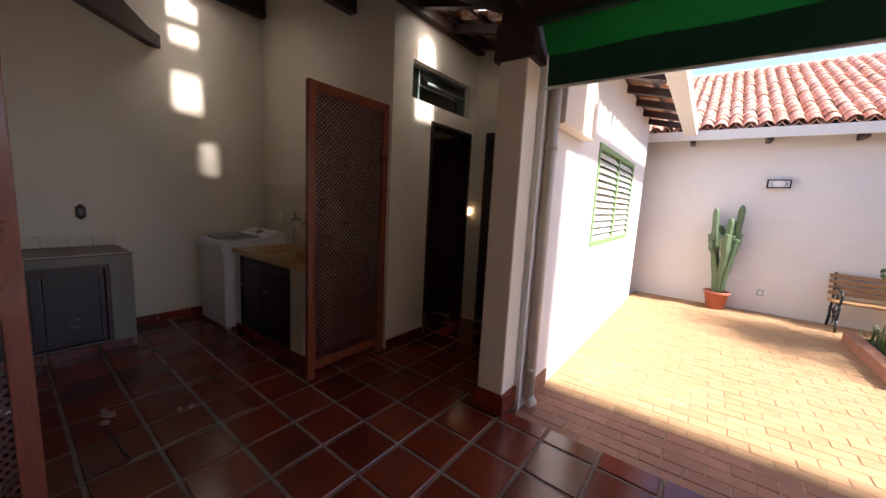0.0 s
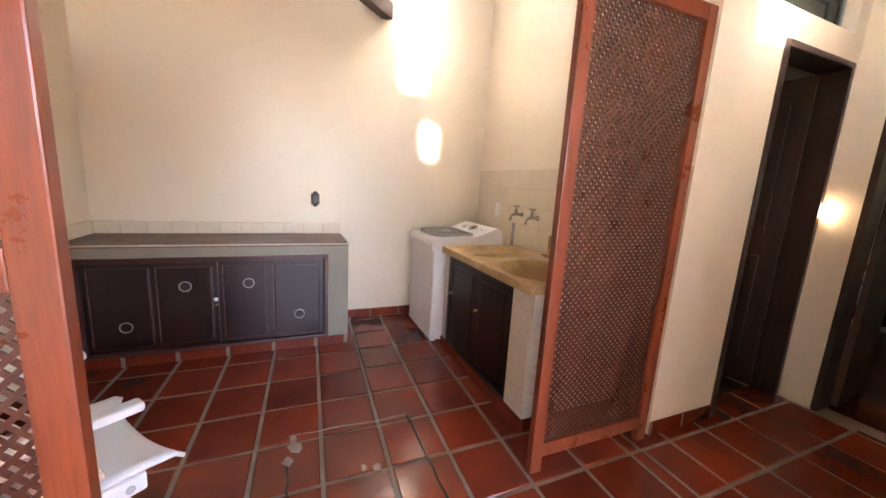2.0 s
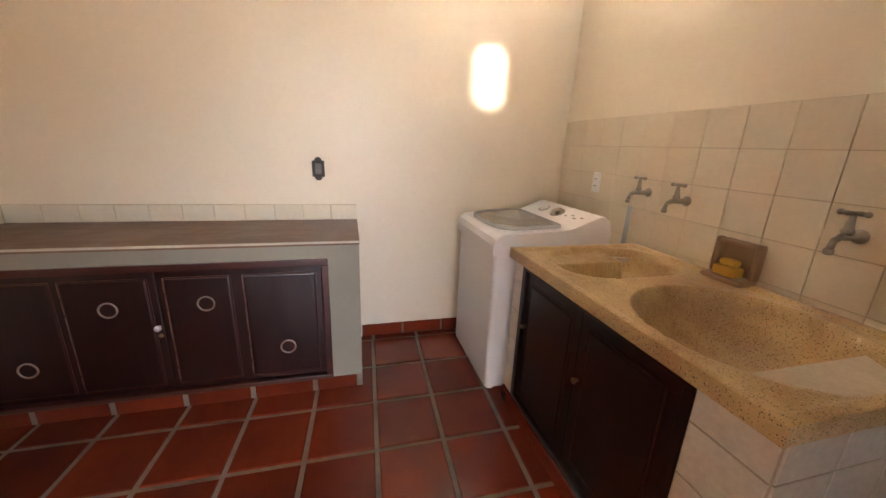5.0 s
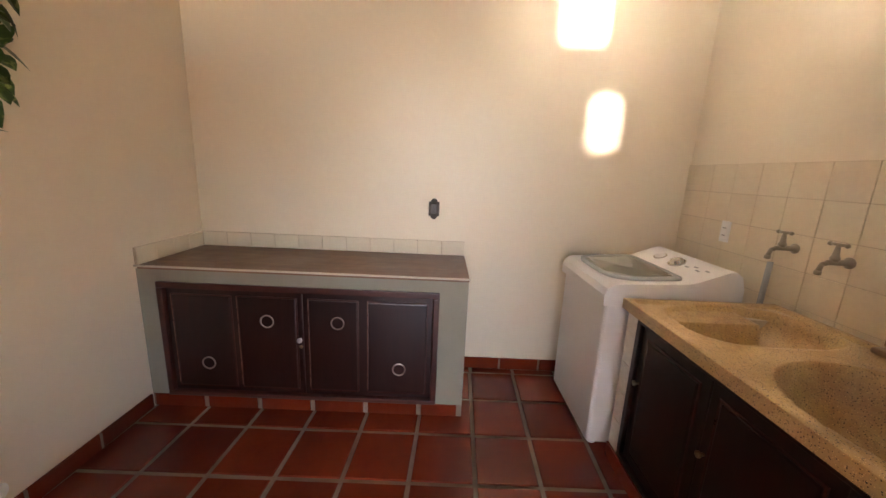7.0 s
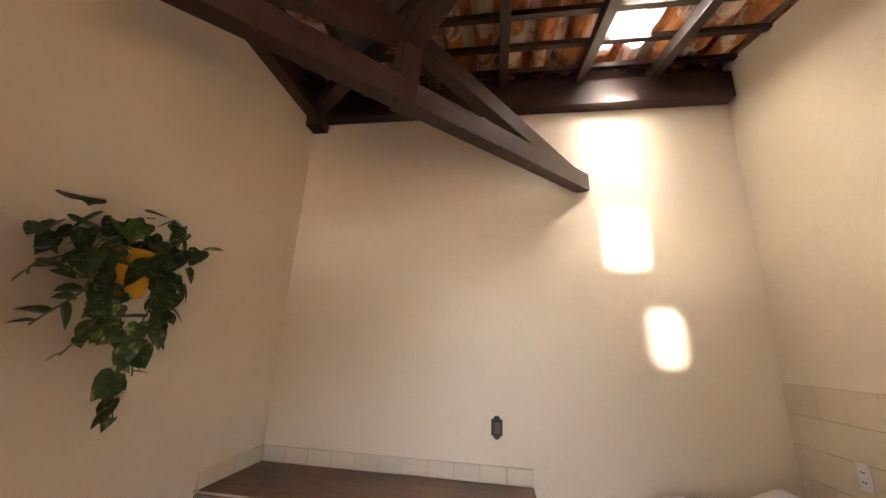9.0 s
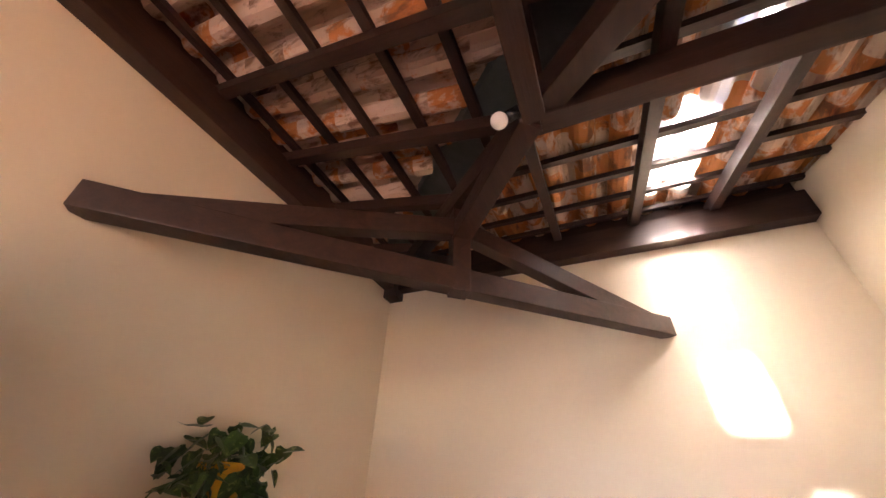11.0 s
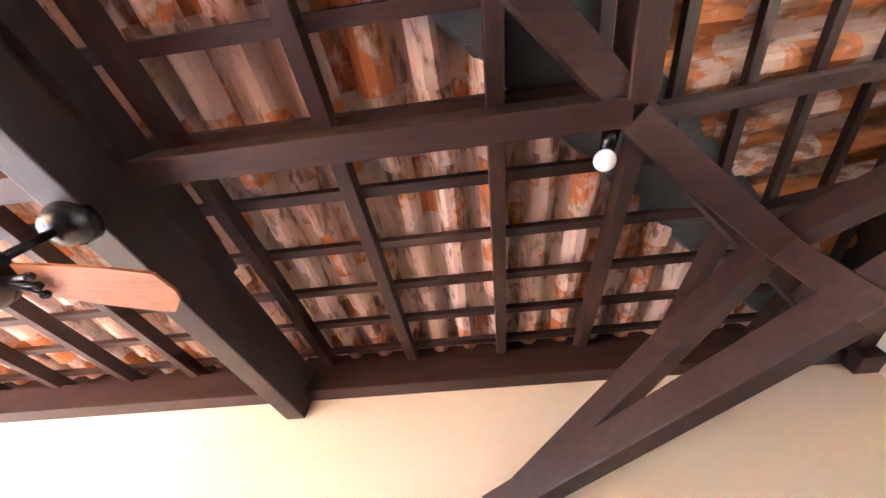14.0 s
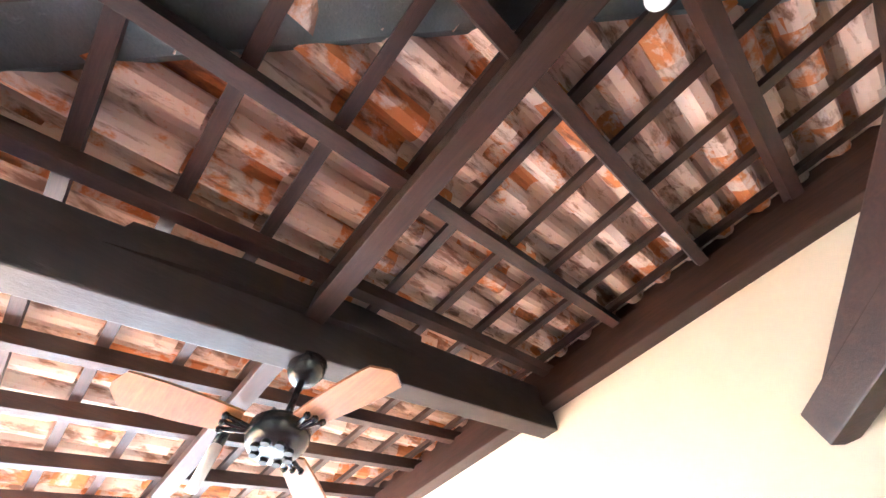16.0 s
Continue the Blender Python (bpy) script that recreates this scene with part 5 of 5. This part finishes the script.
for i in range(NX_):
    bm.faces.new((up[i], up[i + 1], dn[i + 1], dn[i]))
bmesh.ops.solidify(bm, geom=bm.faces[:], thickness=0.003)
part("valance", bm, M_GREEN_DARK, awn, "dark green valance")
part("bottom_bar", rod(B(), (-1.48, 1.615, 2.118), (3.15, 1.615, 2.118), 0.010), M_WHITE_PLASTIC, awn, "pale bottom bar", smooth=True)
part("roller", rod(B(), (-1.48, 1.425, 2.425), (3.15, 1.425, 2.425), 0.022, None, 18), M_GREEN_DARK, awn, smooth=True)
pipe = thing("downpipe", (-1.435, 1.74, 0), "cream painted rainwater downpipe beside the pillar", "pipe")
part("tube", rod(B(), (-1.43, 1.70, 0.04), (-1.43, 1.70, 2.40), 0.036, None, 20), M_PIPE, pipe, smooth=True)
part("shoe", tube(B(), [(-1.43, 1.70, 0.05), (-1.40, 1.70, 0.0)], 0.042, 18), M_PIPE, pipe, smooth=True)
for z in (0.24, 1.75):
    part("collar", rod(B(), (-1.43, 1.70, z), (-1.43, 1.70, z + 0.035), 0.042, None, 20), M_PIPE, pipe, smooth=True)
gut = thing("eave_gutter", (-0.93, 4.0, 2.5), "pale box gutter along the tiled eave", "gutter")
zg = raf(EAVE_B - XB)
bm = B()
box(bm, EAVE_B, EAVE_B + 0.15, 2.35, 5.98, zg - 0.06, zg - 0.05)
box(bm, EAVE_B + 0.14, EAVE_B + 0.15, 2.35, 5.98, zg - 0.05, zg + 0.09)
box(bm, EAVE_B, EAVE_B + 0.01, 2.35, 5.98, zg - 0.05, zg + 0.05)
box(bm, EAVE_B + 0.01, EAVE_B + 0.14, 5.97, 5.98, zg - 0.05, zg + 0.06)
part("trough", bm, M_GUTTER, gut)
sh = tagged(new("window_2"), "pale green shutter window with cream louvre slats", "window", kind="structure")
sh.location = (XP, 4.0, 1.02)
bm = B()
for y0, y1, z0, z1 in ((3.05, 4.95, 1.02, 1.07), (3.05, 4.95, 1.97, 2.02), (3.05, 3.10, 1.07, 1.97), (4.90, 4.95, 1.07, 1.97), (3.965, 4.035, 1.07, 1.97)):
    box(bm, XP - 0.05, XP + 0.012, y0, y1, z0, z1)
part("window_frame", bm, M_GREEN_FRAME, sh, "pale green frame", bevel=0.004)
for y0, y1 in ((3.10, 3.965), (4.035, 4.90)):
    for i in range(13):
        z = 1.105 + 0.068 * i
        part("slat", beam(B(), (XP - 0.015, y0, z), (XP - 0.015, y1, z), 0.009, 0.078, (-0.62, 0, 1)), M_SHUTTER, sh)

# ---- patio things ----
part_pot = thing("cactus", (-0.32, 6.25, ZP), "tall branching cactus in a terracotta pot", "cactus")
cx, cy = -0.32, 6.25
part("pot", lathe(B(), [(0.10, 0.0), (0.115, 0.01), (0.15, 0.22), (0.168, 0.225), (0.168, 0.27), (0.148, 0.27), (0.14, 0.23)], Matrix.Translation((cx, cy, ZP)), 28), M_CLAY, part_pot, "terracotta pot", smooth=True)
part("soil", lathe(B(), [(0.005, 0.225), (0.14, 0.23), (0.14, 0.235), (0.005, 0.24)], Matrix.Translation((cx, cy, ZP)), 20), M_SOIL, part_pot)


def cactus_stem(pts, r):
    """A ribbed column along a polyline, with a rounded tip."""
    bm = B()
    rings = []
    n = 20
    pts = [Vector(p) for p in pts]
    dense = []
    for a, b in zip(pts, pts[1:]):
        dense += [a.lerp(b, i / 4) for i in range(4)]
    dense += [pts[-2].lerp(pts[-1], f) for f in (0.86, 0.93, 0.975, 1.0)]
    for k, p in enumerate(dense):
        t = k / (len(dense) - 1)
        rr = 0.78 * r * (0.8 + 0.25 * math.sin(t * math.pi)) * {0: 0.25, 1: 0.68, 2: 0.92}.get(len(dense) - 1 - k, 1.0) * (1 + 0.10 * math.sin(k * 1.7))
        rings.append([bm.verts.new(p + Vector((math.cos(2 * math.pi * i / n), math.sin(2 * math.pi * i / n), 0)) * rr * (1 + 0.22 * math.cos(5 * 2 * math.pi * i / n))) for i in range(n)])
    for a, b in zip(rings, rings[1:]):
        for i in range(n):
            bm.faces.new((a[i], a[(i + 1) % n], b[(i + 1) % n], b[i]))
    bm.faces.new(rings[0]), bm.faces.new(rings[-1])
    part("stem", bm, M_CACTUS, part_pot, smooth=True)


z0 = ZP + 0.23
rc = random.Random(12)
for k in range(7):
    a = k * 0.9 + 0.3
    sx, sy, hh = math.cos(a), math.sin(a) * 0.5, (1.36, 1.12, 1.24, 0.98, 1.30, 1.16, 0.86)[k]
    w = 0.09 + 0.075 * (k % 3)
    stem = [(0.035 * sx, 0.035 * sy, 0.0), (0.07 * sx, 0.07 * sy, 0.35), ((0.06 + w * 0.7) * sx, (0.06 + w * 0.7) * sy, 0.70), ((0.06 + w) * sx, (0.06 + w) * sy, hh)]
    cactus_stem([(cx + p, cy + q, z0 + r_) for p, q, r_ in stem], 0.050)
    for side in range(2):
        f = rc.uniform(0.5, 0.8)
        bx, by, bz = (0.06 + w * f) * sx, (0.06 + w * f) * sy, 0.45 + 0.3 * f + rc.uniform(-0.06, 0.1)
        b = rc.uniform(0, 6.28)
        ox, oy, up = 0.06 * math.cos(b), 0.05 * math.sin(b), rc.uniform(0.20, 0.36)
        cactus_stem([(cx + bx, cy + by, z0 + bz), (cx + bx + ox, cy + by + oy, z0 + bz + 0.07), (cx + bx + ox * 1.3, cy + by + oy * 1.3, z0 + bz + up)], 0.044)

bench = thing("garden_bench", (1.36, 6.25, ZP), "garden bench with wooden slats and black iron ends", "bench")
for x in (0.84, 1.87):
    bm = B()
    tube(bm, [(x, 6.03, ZP), (x, 6.06, ZP + 0.16), (x, 6.02, ZP + 0.30), (x, 6.06, ZP + 0.36), (x, 6.36, ZP + 0.36), (x, 6.40, ZP + 0.45), (x, 6.46, ZP + 0.74)], 0.015, 8)
    tube(bm, [(x, 6.46, ZP), (x, 6.40, ZP + 0.15), (x, 6.42, ZP + 0.27), (x, 6.36, ZP + 0.36)], 0.015, 8)
    tube(bm, [(x, 6.04, ZP + 0.36), (x, 6.00, ZP + 0.46), (x, 6.05, ZP + 0.53), (x, 6.16, ZP + 0.54), (x, 6.42, ZP + 0.54)], 0.014, 8)
    for k in range(6):
        a = k / 6 * math.pi * 2
        tube(bm, [(x, 6.22 + 0.05 * math.cos(a), ZP + 0.21 + 0.05 * math.sin(a)), (x, 6.22 + 0.14 * math.cos(a + 0.5), ZP + 0.21 + 0.12 * math.sin(a + 0.5))], 0.008, 6)
        tube(bm, [(x, 6.22 + 0.05 * math.cos(a), ZP + 0.21 + 0.05 * math.sin(a)), (x, 6.22 + 0.05 * math.cos(a + 1.05), ZP + 0.21 + 0.05 * math.sin(a + 1.05))], 0.008, 6)
        tube(bm, [(x, 6.2 + 0.04 * math.cos(a), ZP + 0.45 + 0.04 * math.sin(a)), (x, 6.2 + 0.04 * math.cos(a + 1.05), ZP + 0.45 + 0.04 * math.sin(a + 1.05))], 0.008, 6)
    part("iron_end", bm, M_IRON, bench, "black cast iron scroll end", smooth=True)
for i in range(4):
    part("seat_slat", box(B(), 0.78, 1.93, 6.05 + 0.085 * i, 6.12 + 0.085 * i, ZP + 0.376, ZP + 0.40), M_BENCH, bench, bevel=0.004)
for i in range(4):
    z = ZP + 0.47 + 0.075 * i
    part("back_slat", beam(B(), (0.78, 6.385 + 0.016 * i, z), (1.93, 6.385 + 0.016 * i, z), 0.02, 0.055, (0, 0.2, 1)), M_BENCH, bench, bevel=0.004)

bench.location.x += 0.09

wl = thing("wall_lamp", (0.32, YF, 1.87), "rectangular bulkhead wall lamp with a dark frame", "lamp")
part("body", box(B(), 0.20, 0.44, YF - 0.06, YF, 1.83, 1.94), M_WHITE_PLASTIC, wl, bevel=0.015)
for z in (1.825, 1.93):
    part("bar", box(B(), 0.19, 0.45, YF - 0.07, YF - 0.005, z, z + 0.016), M_IRON, wl, bevel=0.004)
for x in (0.19, 0.435):
    part("bar", box(B(), x, x + 0.016, YF - 0.07, YF - 0.005, 1.841, 1.93), M_IRON, wl, bevel=0.004)
for sgn in (-1, 1):
    for zz in (1, -1):
        part("chevron", beam(B(), (0.32 + sgn * 0.06, YF - 0.066, 1.885 + zz * 0.035), (0.32 + sgn * 0.09, YF - 0.066, 1.885), 0.008, 0.008), M_IRON, wl)
wl.location.x -= 0.13
socket("wall_socket", pose(0.20, YF, 0.27, 0, 0, 180), M_GREY_PLASTIC, M_WHITE_PLASTIC, "grey outdoor socket on the white patio wall", 0.08, 0.10)

# planter with ornamental grass and a shrub at the side of the patio
planter = thing("planter_edge", (2.7, 4.8, ZP), "low brick planter edge beside the patio", "planter")
bm = B()
box(bm, 1.02, 4.9, 4.05, 4.17, ZP, 0.10)
box(bm, 0.90, 1.02, 4.05, 5.6, ZP, 0.10)
part("kerb", bm, M_PAVER_RED, planter, bevel=0.01)
part("soil", box(B(), 1.02, 4.9, 4.17, 5.6, ZP, 0.06), M_SOIL, planter)
grass = B()
rg = random.Random(5)
for i in range(700):
    x, y = rg.uniform(1.04, 1.9), rg.uniform(4.2, 5.55)
    h, a, b = rg.uniform(0.10, 0.26), rg.uniform(0, 6.28), rg.uniform(0.06, 0.2)
    w = 0.006
    dx, dy = math.cos(a), math.sin(a)
    p = [Vector((x, y, 0.06)), Vector((x + dx * b * 0.4, y + dy * b * 0.4, 0.06 + h * 0.75)), Vector((x + dx * b, y + dy * b, 0.06 + h))]
    s = Vector((-dy, dx, 0)) * w
    v0, v1, v2, v3, v4 = grass.verts.new(p[0] - s), grass.verts.new(p[0] + s), grass.verts.new(p[1] + s), grass.verts.new(p[1] - s), grass.verts.new(p[2])
    grass.faces.new((v0, v1, v2, v3)), grass.faces.new((v3, v2, v4))
tagged(part("ornamental_grass", grass, M_BUSH, None), "tuft of bright green ornamental grass in the planter", "grass", kind="stuff")


def shrub(name, x, y, h, r, n, label, seed):
    """Trunk, limbs and a crown of small leaves in clumps with gaps."""
    rs = random.Random(seed)
    t = thing(name, (x, y, 0.0), label, "tree")
    bm = B()
    rod(bm, (x, y, 0.0), (x + 0.04, y, h * 0.45), 0.05, 0.035, 10)
    tips = []
    for i in range(9):
        a = i * 2.4
        q = Vector((x + math.cos(a) * r * rs.uniform(0.4, 0.8), y + math.sin(a) * r * rs.uniform(0.4, 0.8), h * rs.uniform(0.55, 1.0)))
        rod(bm, (x + 0.03, y, h * rs.uniform(0.25, 0.45)), q, 0.022, 0.008, 6)
        tips.append(q)
    part("trunk", bm, M_DOOR, t)
    bm = B()
    for i in range(n):
        c = tips[rs.randrange(len(tips))]
        p = c + Vector((rs.gauss(0, r * 0.22), rs.gauss(0, r * 0.22), rs.gauss(0, h * 0.09)))
        m = pose(p.x, p.y, p.z, rs.uniform(-80, 80), rs.uniform(-40, 40), rs.uniform(0, 360))
        l, w = rs.uniform(0.06, 0.10), rs.uniform(0.02, 0.03)
        vs = [bm.verts.new(m @ Vector(q)) for q in ((0, 0, 0), (w, l * 0.5, 0.01), (0, l, 0), (-w, l * 0.5, 0.01))]
        bm.faces.new((vs[0], vs[1], vs[2])), bm.faces.new((vs[0], vs[2], vs[3]))
    tagged(part("crown", bm, M_BUSH, t), kind="stuff")
    return t


shrub("shrub", 1.50, 5.2, 1.55, 0.42, 1600, "leafy green shrub in the planter by the bench", 3)
# tree out of view, set where its crown shades the pavers
shrub("shadow_tree", 2.85, 5.0, 3.3, 1.0, 3600, "leafy green tree out of view, placed for its patio shadow", 9)

# far house: tiled roof above the patio wall
far = thing("far_roof", (1.0, 8.0, 2.6), "neighbouring clay tile roof above the white wall", "roof")
nf = Vector((0, -0.5, 1)).normalized()
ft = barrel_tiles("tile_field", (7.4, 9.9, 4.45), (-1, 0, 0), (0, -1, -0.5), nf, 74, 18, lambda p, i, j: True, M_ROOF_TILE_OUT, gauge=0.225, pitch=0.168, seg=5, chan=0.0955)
ft.parent = far
ft.matrix_parent_inverse = Matrix.Translation(far.location).inverted()
tagged(ft, kind="stuff")
part("deck", beam(B(), (1.2, 9.9, 4.38), (1.2, 6.25, 2.555), 12.6, 0.03), M_ROOF_WOOD, far)
part("fascia", box(B(), -5.0, 7.4, 6.17, 6.20, 2.50, 2.64), M_GUTTER, far, "pale painted fascia board")
part("ridge", rod(B(), (-5.0, 9.95, 4.48), (7.4, 9.95, 4.48), 0.10, None, 12), M_ROOF_TILE_OUT, far)
for x in range(-4, 8):
    part("rafter_tail", box(B(), x * 0.9 - 0.03, x * 0.9 + 0.03, 6.20, 6.5, 2.46, 2.54), M_ROOF_WOOD, far)
part("gable_wall", box(B(), -5.0, 7.0, 9.85, 10.0, 0, 4.3), M_WHITE_WALL, far)

# ---- inspection cover set in the floor ----
cover = thing("inspection_cover", (-3.1, 0.12, 0), "cracked tiled inspection cover with dark gaps", "floor cover")
rp = random.Random(4)
for p, q, w, mat in (((-3.43, -0.19), (-3.41, 0.43), 0.006, M_PALE_CRACK), ((-3.41, 0.43), (-2.78, 0.43), 0.009, M_BLACK), ((-2.78, 0.43), (-2.77, -0.19), 0.007, M_PALE_CRACK), ((-3.24, -0.195), (-2.77, -0.19), 0.008, M_BLACK)):
    p, q = Vector((*p, 0.0025)), Vector((*q, 0.0025))
    bm = B()
    side = Vector((0, 0, 1)).cross(q - p).normalized()
    rows_ = []
    for i in range(10):
        c = p.lerp(q, i / 9) + side * rp.uniform(-0.006, 0.006)
        hw = side * w * rp.uniform(0.3, 0.75)
        rows_.append([bm.verts.new(c + o) for o in (-hw, hw, hw - Vector((0, 0, 0.004)), -hw - Vector((0, 0, 0.004)))])
    for u, v in zip(rows_, rows_[1:]):
        for i in range(4):
            bm.faces.new((u[i], u[(i + 1) % 4], v[(i + 1) % 4], v[i]))
    bm.faces.new(rows_[0]), bm.faces.new(rows_[-1])
    part("gap", bm, mat, cover)
for x, y, r in ((-3.33, -0.165, 0.034), (-3.25, -0.19, 0.026), (-3.40, -0.17, 0.022), (-3.08, 0.19, 0.020), (-3.10, 0.13, 0.014)):
    bm = B()
    ring_ = [(x + 1.4 * r * math.cos(k * 0.7) * rp.uniform(0.6, 1.15), y + r * math.sin(k * 0.7) * rp.uniform(0.6, 1.15)) for k in range(9)]
    lo_, hi_ = [bm.verts.new((p, q, -0.004)) for p, q in ring_], [bm.verts.new((p, q, 0.004)) for p, q in ring_]
    bm.faces.new(hi_)
    for k in range(9):
        bm.faces.new((lo_[k], lo_[(k + 1) % 9], hi_[(k + 1) % 9], hi_[k]))
    part("mortar_patch", bm, M_PALE_CRACK, cover, "broken cement patch")

# ---- wall tiles above the sink ----
tb = structure("wall_tile_bed", box(B(), XB, XW - 0.001, YS - 0.005, YS, 0.0, 1.472), M_TGROUT, "joints of the cream tile field above the sink", "wall tiles")
TW, TH = 0.161, 0.155
rows_n, cols_n = 6, 15
for j in range(rows_n):
    z = 1.472 - TH * (j + 0.5)
    for i in range(cols_n):
        x0, x1 = max(XB, XB + TW * (i - 0.62)), min(XW, XB + TW * (i + 0.38))
        if x1 - x0 < 0.03:
            continue
        x = (x0 + x1) / 2
        piece("wall_tile", slab_mesh(x1 - x0 - 0.0028, TH - 0.0028, 0.006, 0.001, M_WTILE, "wall_tile"), tb, pose(x, YS - 0.011, z, 90, 0, 0))

# ---- floor tiles ----
GX, GY, PXT, PYT, JT = -1.515, 0.505, 0.3105, 0.300, 0.021
SKEW = -0.042                                 # the rows run slightly askew to the walls
rt = random.Random(21)
far_tiles = []


def lay(x0, x1, y0, y1, parent, lim):
    i0, i1 = math.floor((x0 - GX) / PXT), math.ceil((x1 - GX) / PXT)
    j0, j1 = math.floor((y0 - GY) / PYT), math.ceil((y1 - GY) / PYT)
    for i in range(i0, i1):
        off = SKEW * (GX + (i + 0.5) * PXT + 2.0)
        for j in range(j0 - 1, j1 + 1):
            a0, a1 = max(x0, GX + i * PXT) + JT / 2, min(x1, GX + (i + 1) * PXT) - JT / 2
            b0, b1 = max(y0, GY + off + j * PYT) + JT / 2, min(y1, GY + off + (j + 1) * PYT) - JT / 2
            if a1 - a0 < 0.03 or b1 - b0 < 0.03:
                continue
            m = pose((a0 + a1) / 2, (b0 + b1) / 2, rt.uniform(-0.0015, 0.0015), rt.uniform(-0.35, 0.35), rt.uniform(-0.35, 0.35), rt.uniform(-0.4, 0.4))
            if a0 > lim:
                far_tiles.append((a1 - a0, b1 - b0, m))
            else:
                piece("floor_tile", slab_mesh(a1 - a0, b1 - b0, 0.012, 0.004, M_FLOOR, "floor_tile", SKEW), parent, m)


def joined(name, items, key, mat, h, bev, parent, label):
    vs, fs = [], []
    for w, d, m in items:
        me = slab_mesh(w, d, h, bev, mat, key, SKEW if key == "floor_tile" else 0.0)
        o = len(vs)
        vs += [m @ v.co for v in me.vertices]
        fs += [tuple(o + k for k in p.vertices) for p in me.polygons]
    me = bpy.data.meshes.new(name)
    me.from_pydata(vs, [], fs)
    me.materials.append(mat)
    ob = new(name, me)
    ob.parent = parent
    return tagged(ob, label, kind="stuff")


lay(XB, XFL, YL, 1.52, floor, 0.55)
lay(XW - 0.14, XP - 0.15, 1.52, YD, floor_porch, 9)
joined("outer_tiles", far_tiles, "floor_tile", M_FLOOR, 0.012, 0.004, floor, "more red terracotta floor tiles")

# ---- patio pavers: running bond ----
bed = bpy.data.objects["patio_bed"]
near, rest = [], []
BW, BD = 0.215, 0.107
j, y = 0, 1.52
while y < YF - 0.02:
    x = XP - (0.5 * BW if j % 2 else 0.0)
    while x < 6.9:
        a0, a1 = max(XP + 0.003, x), x + BW
        if a1 - a0 > 0.04:
            m = pose((a0 + a1) / 2, y + BD / 2, ZP + rt.uniform(-0.002, 0.002), rt.uniform(-0.5, 0.5), rt.uniform(-0.5, 0.5), rt.uniform(-0.5, 0.5))
            it = (a1 - a0 - 0.007, BD - 0.007, m)
            (near if y < 3.0 and x < 1.55 and len(near) < 260 else rest).append((*it, y))
        x += BW
    y += BD
    j += 1
for w, d_, m, yy in near:
    # strip by the veranda: redder clay, with eave shade put into its colour
    red = yy < 2.0
    piece("paver", slab_mesh(w, d_, 0.03, 0.004, M_PAVER_RED if red else M_PAVER, "paver_red_shade" if red else "paver"), bed, m)
joined("paver_field", [r[:3] for r in rest], "paver", M_PAVER, 0.03, 0.004, bed, "yellow clay pavers in running bond")
# red clay skirting on the sunny wall
structure("skirting_patio", box(B(), XP, XP + 0.012, 1.78, 2.12, ZP, 0.10), M_PAVER_RED, "short red clay skirting by the downpipe", "baseboard")
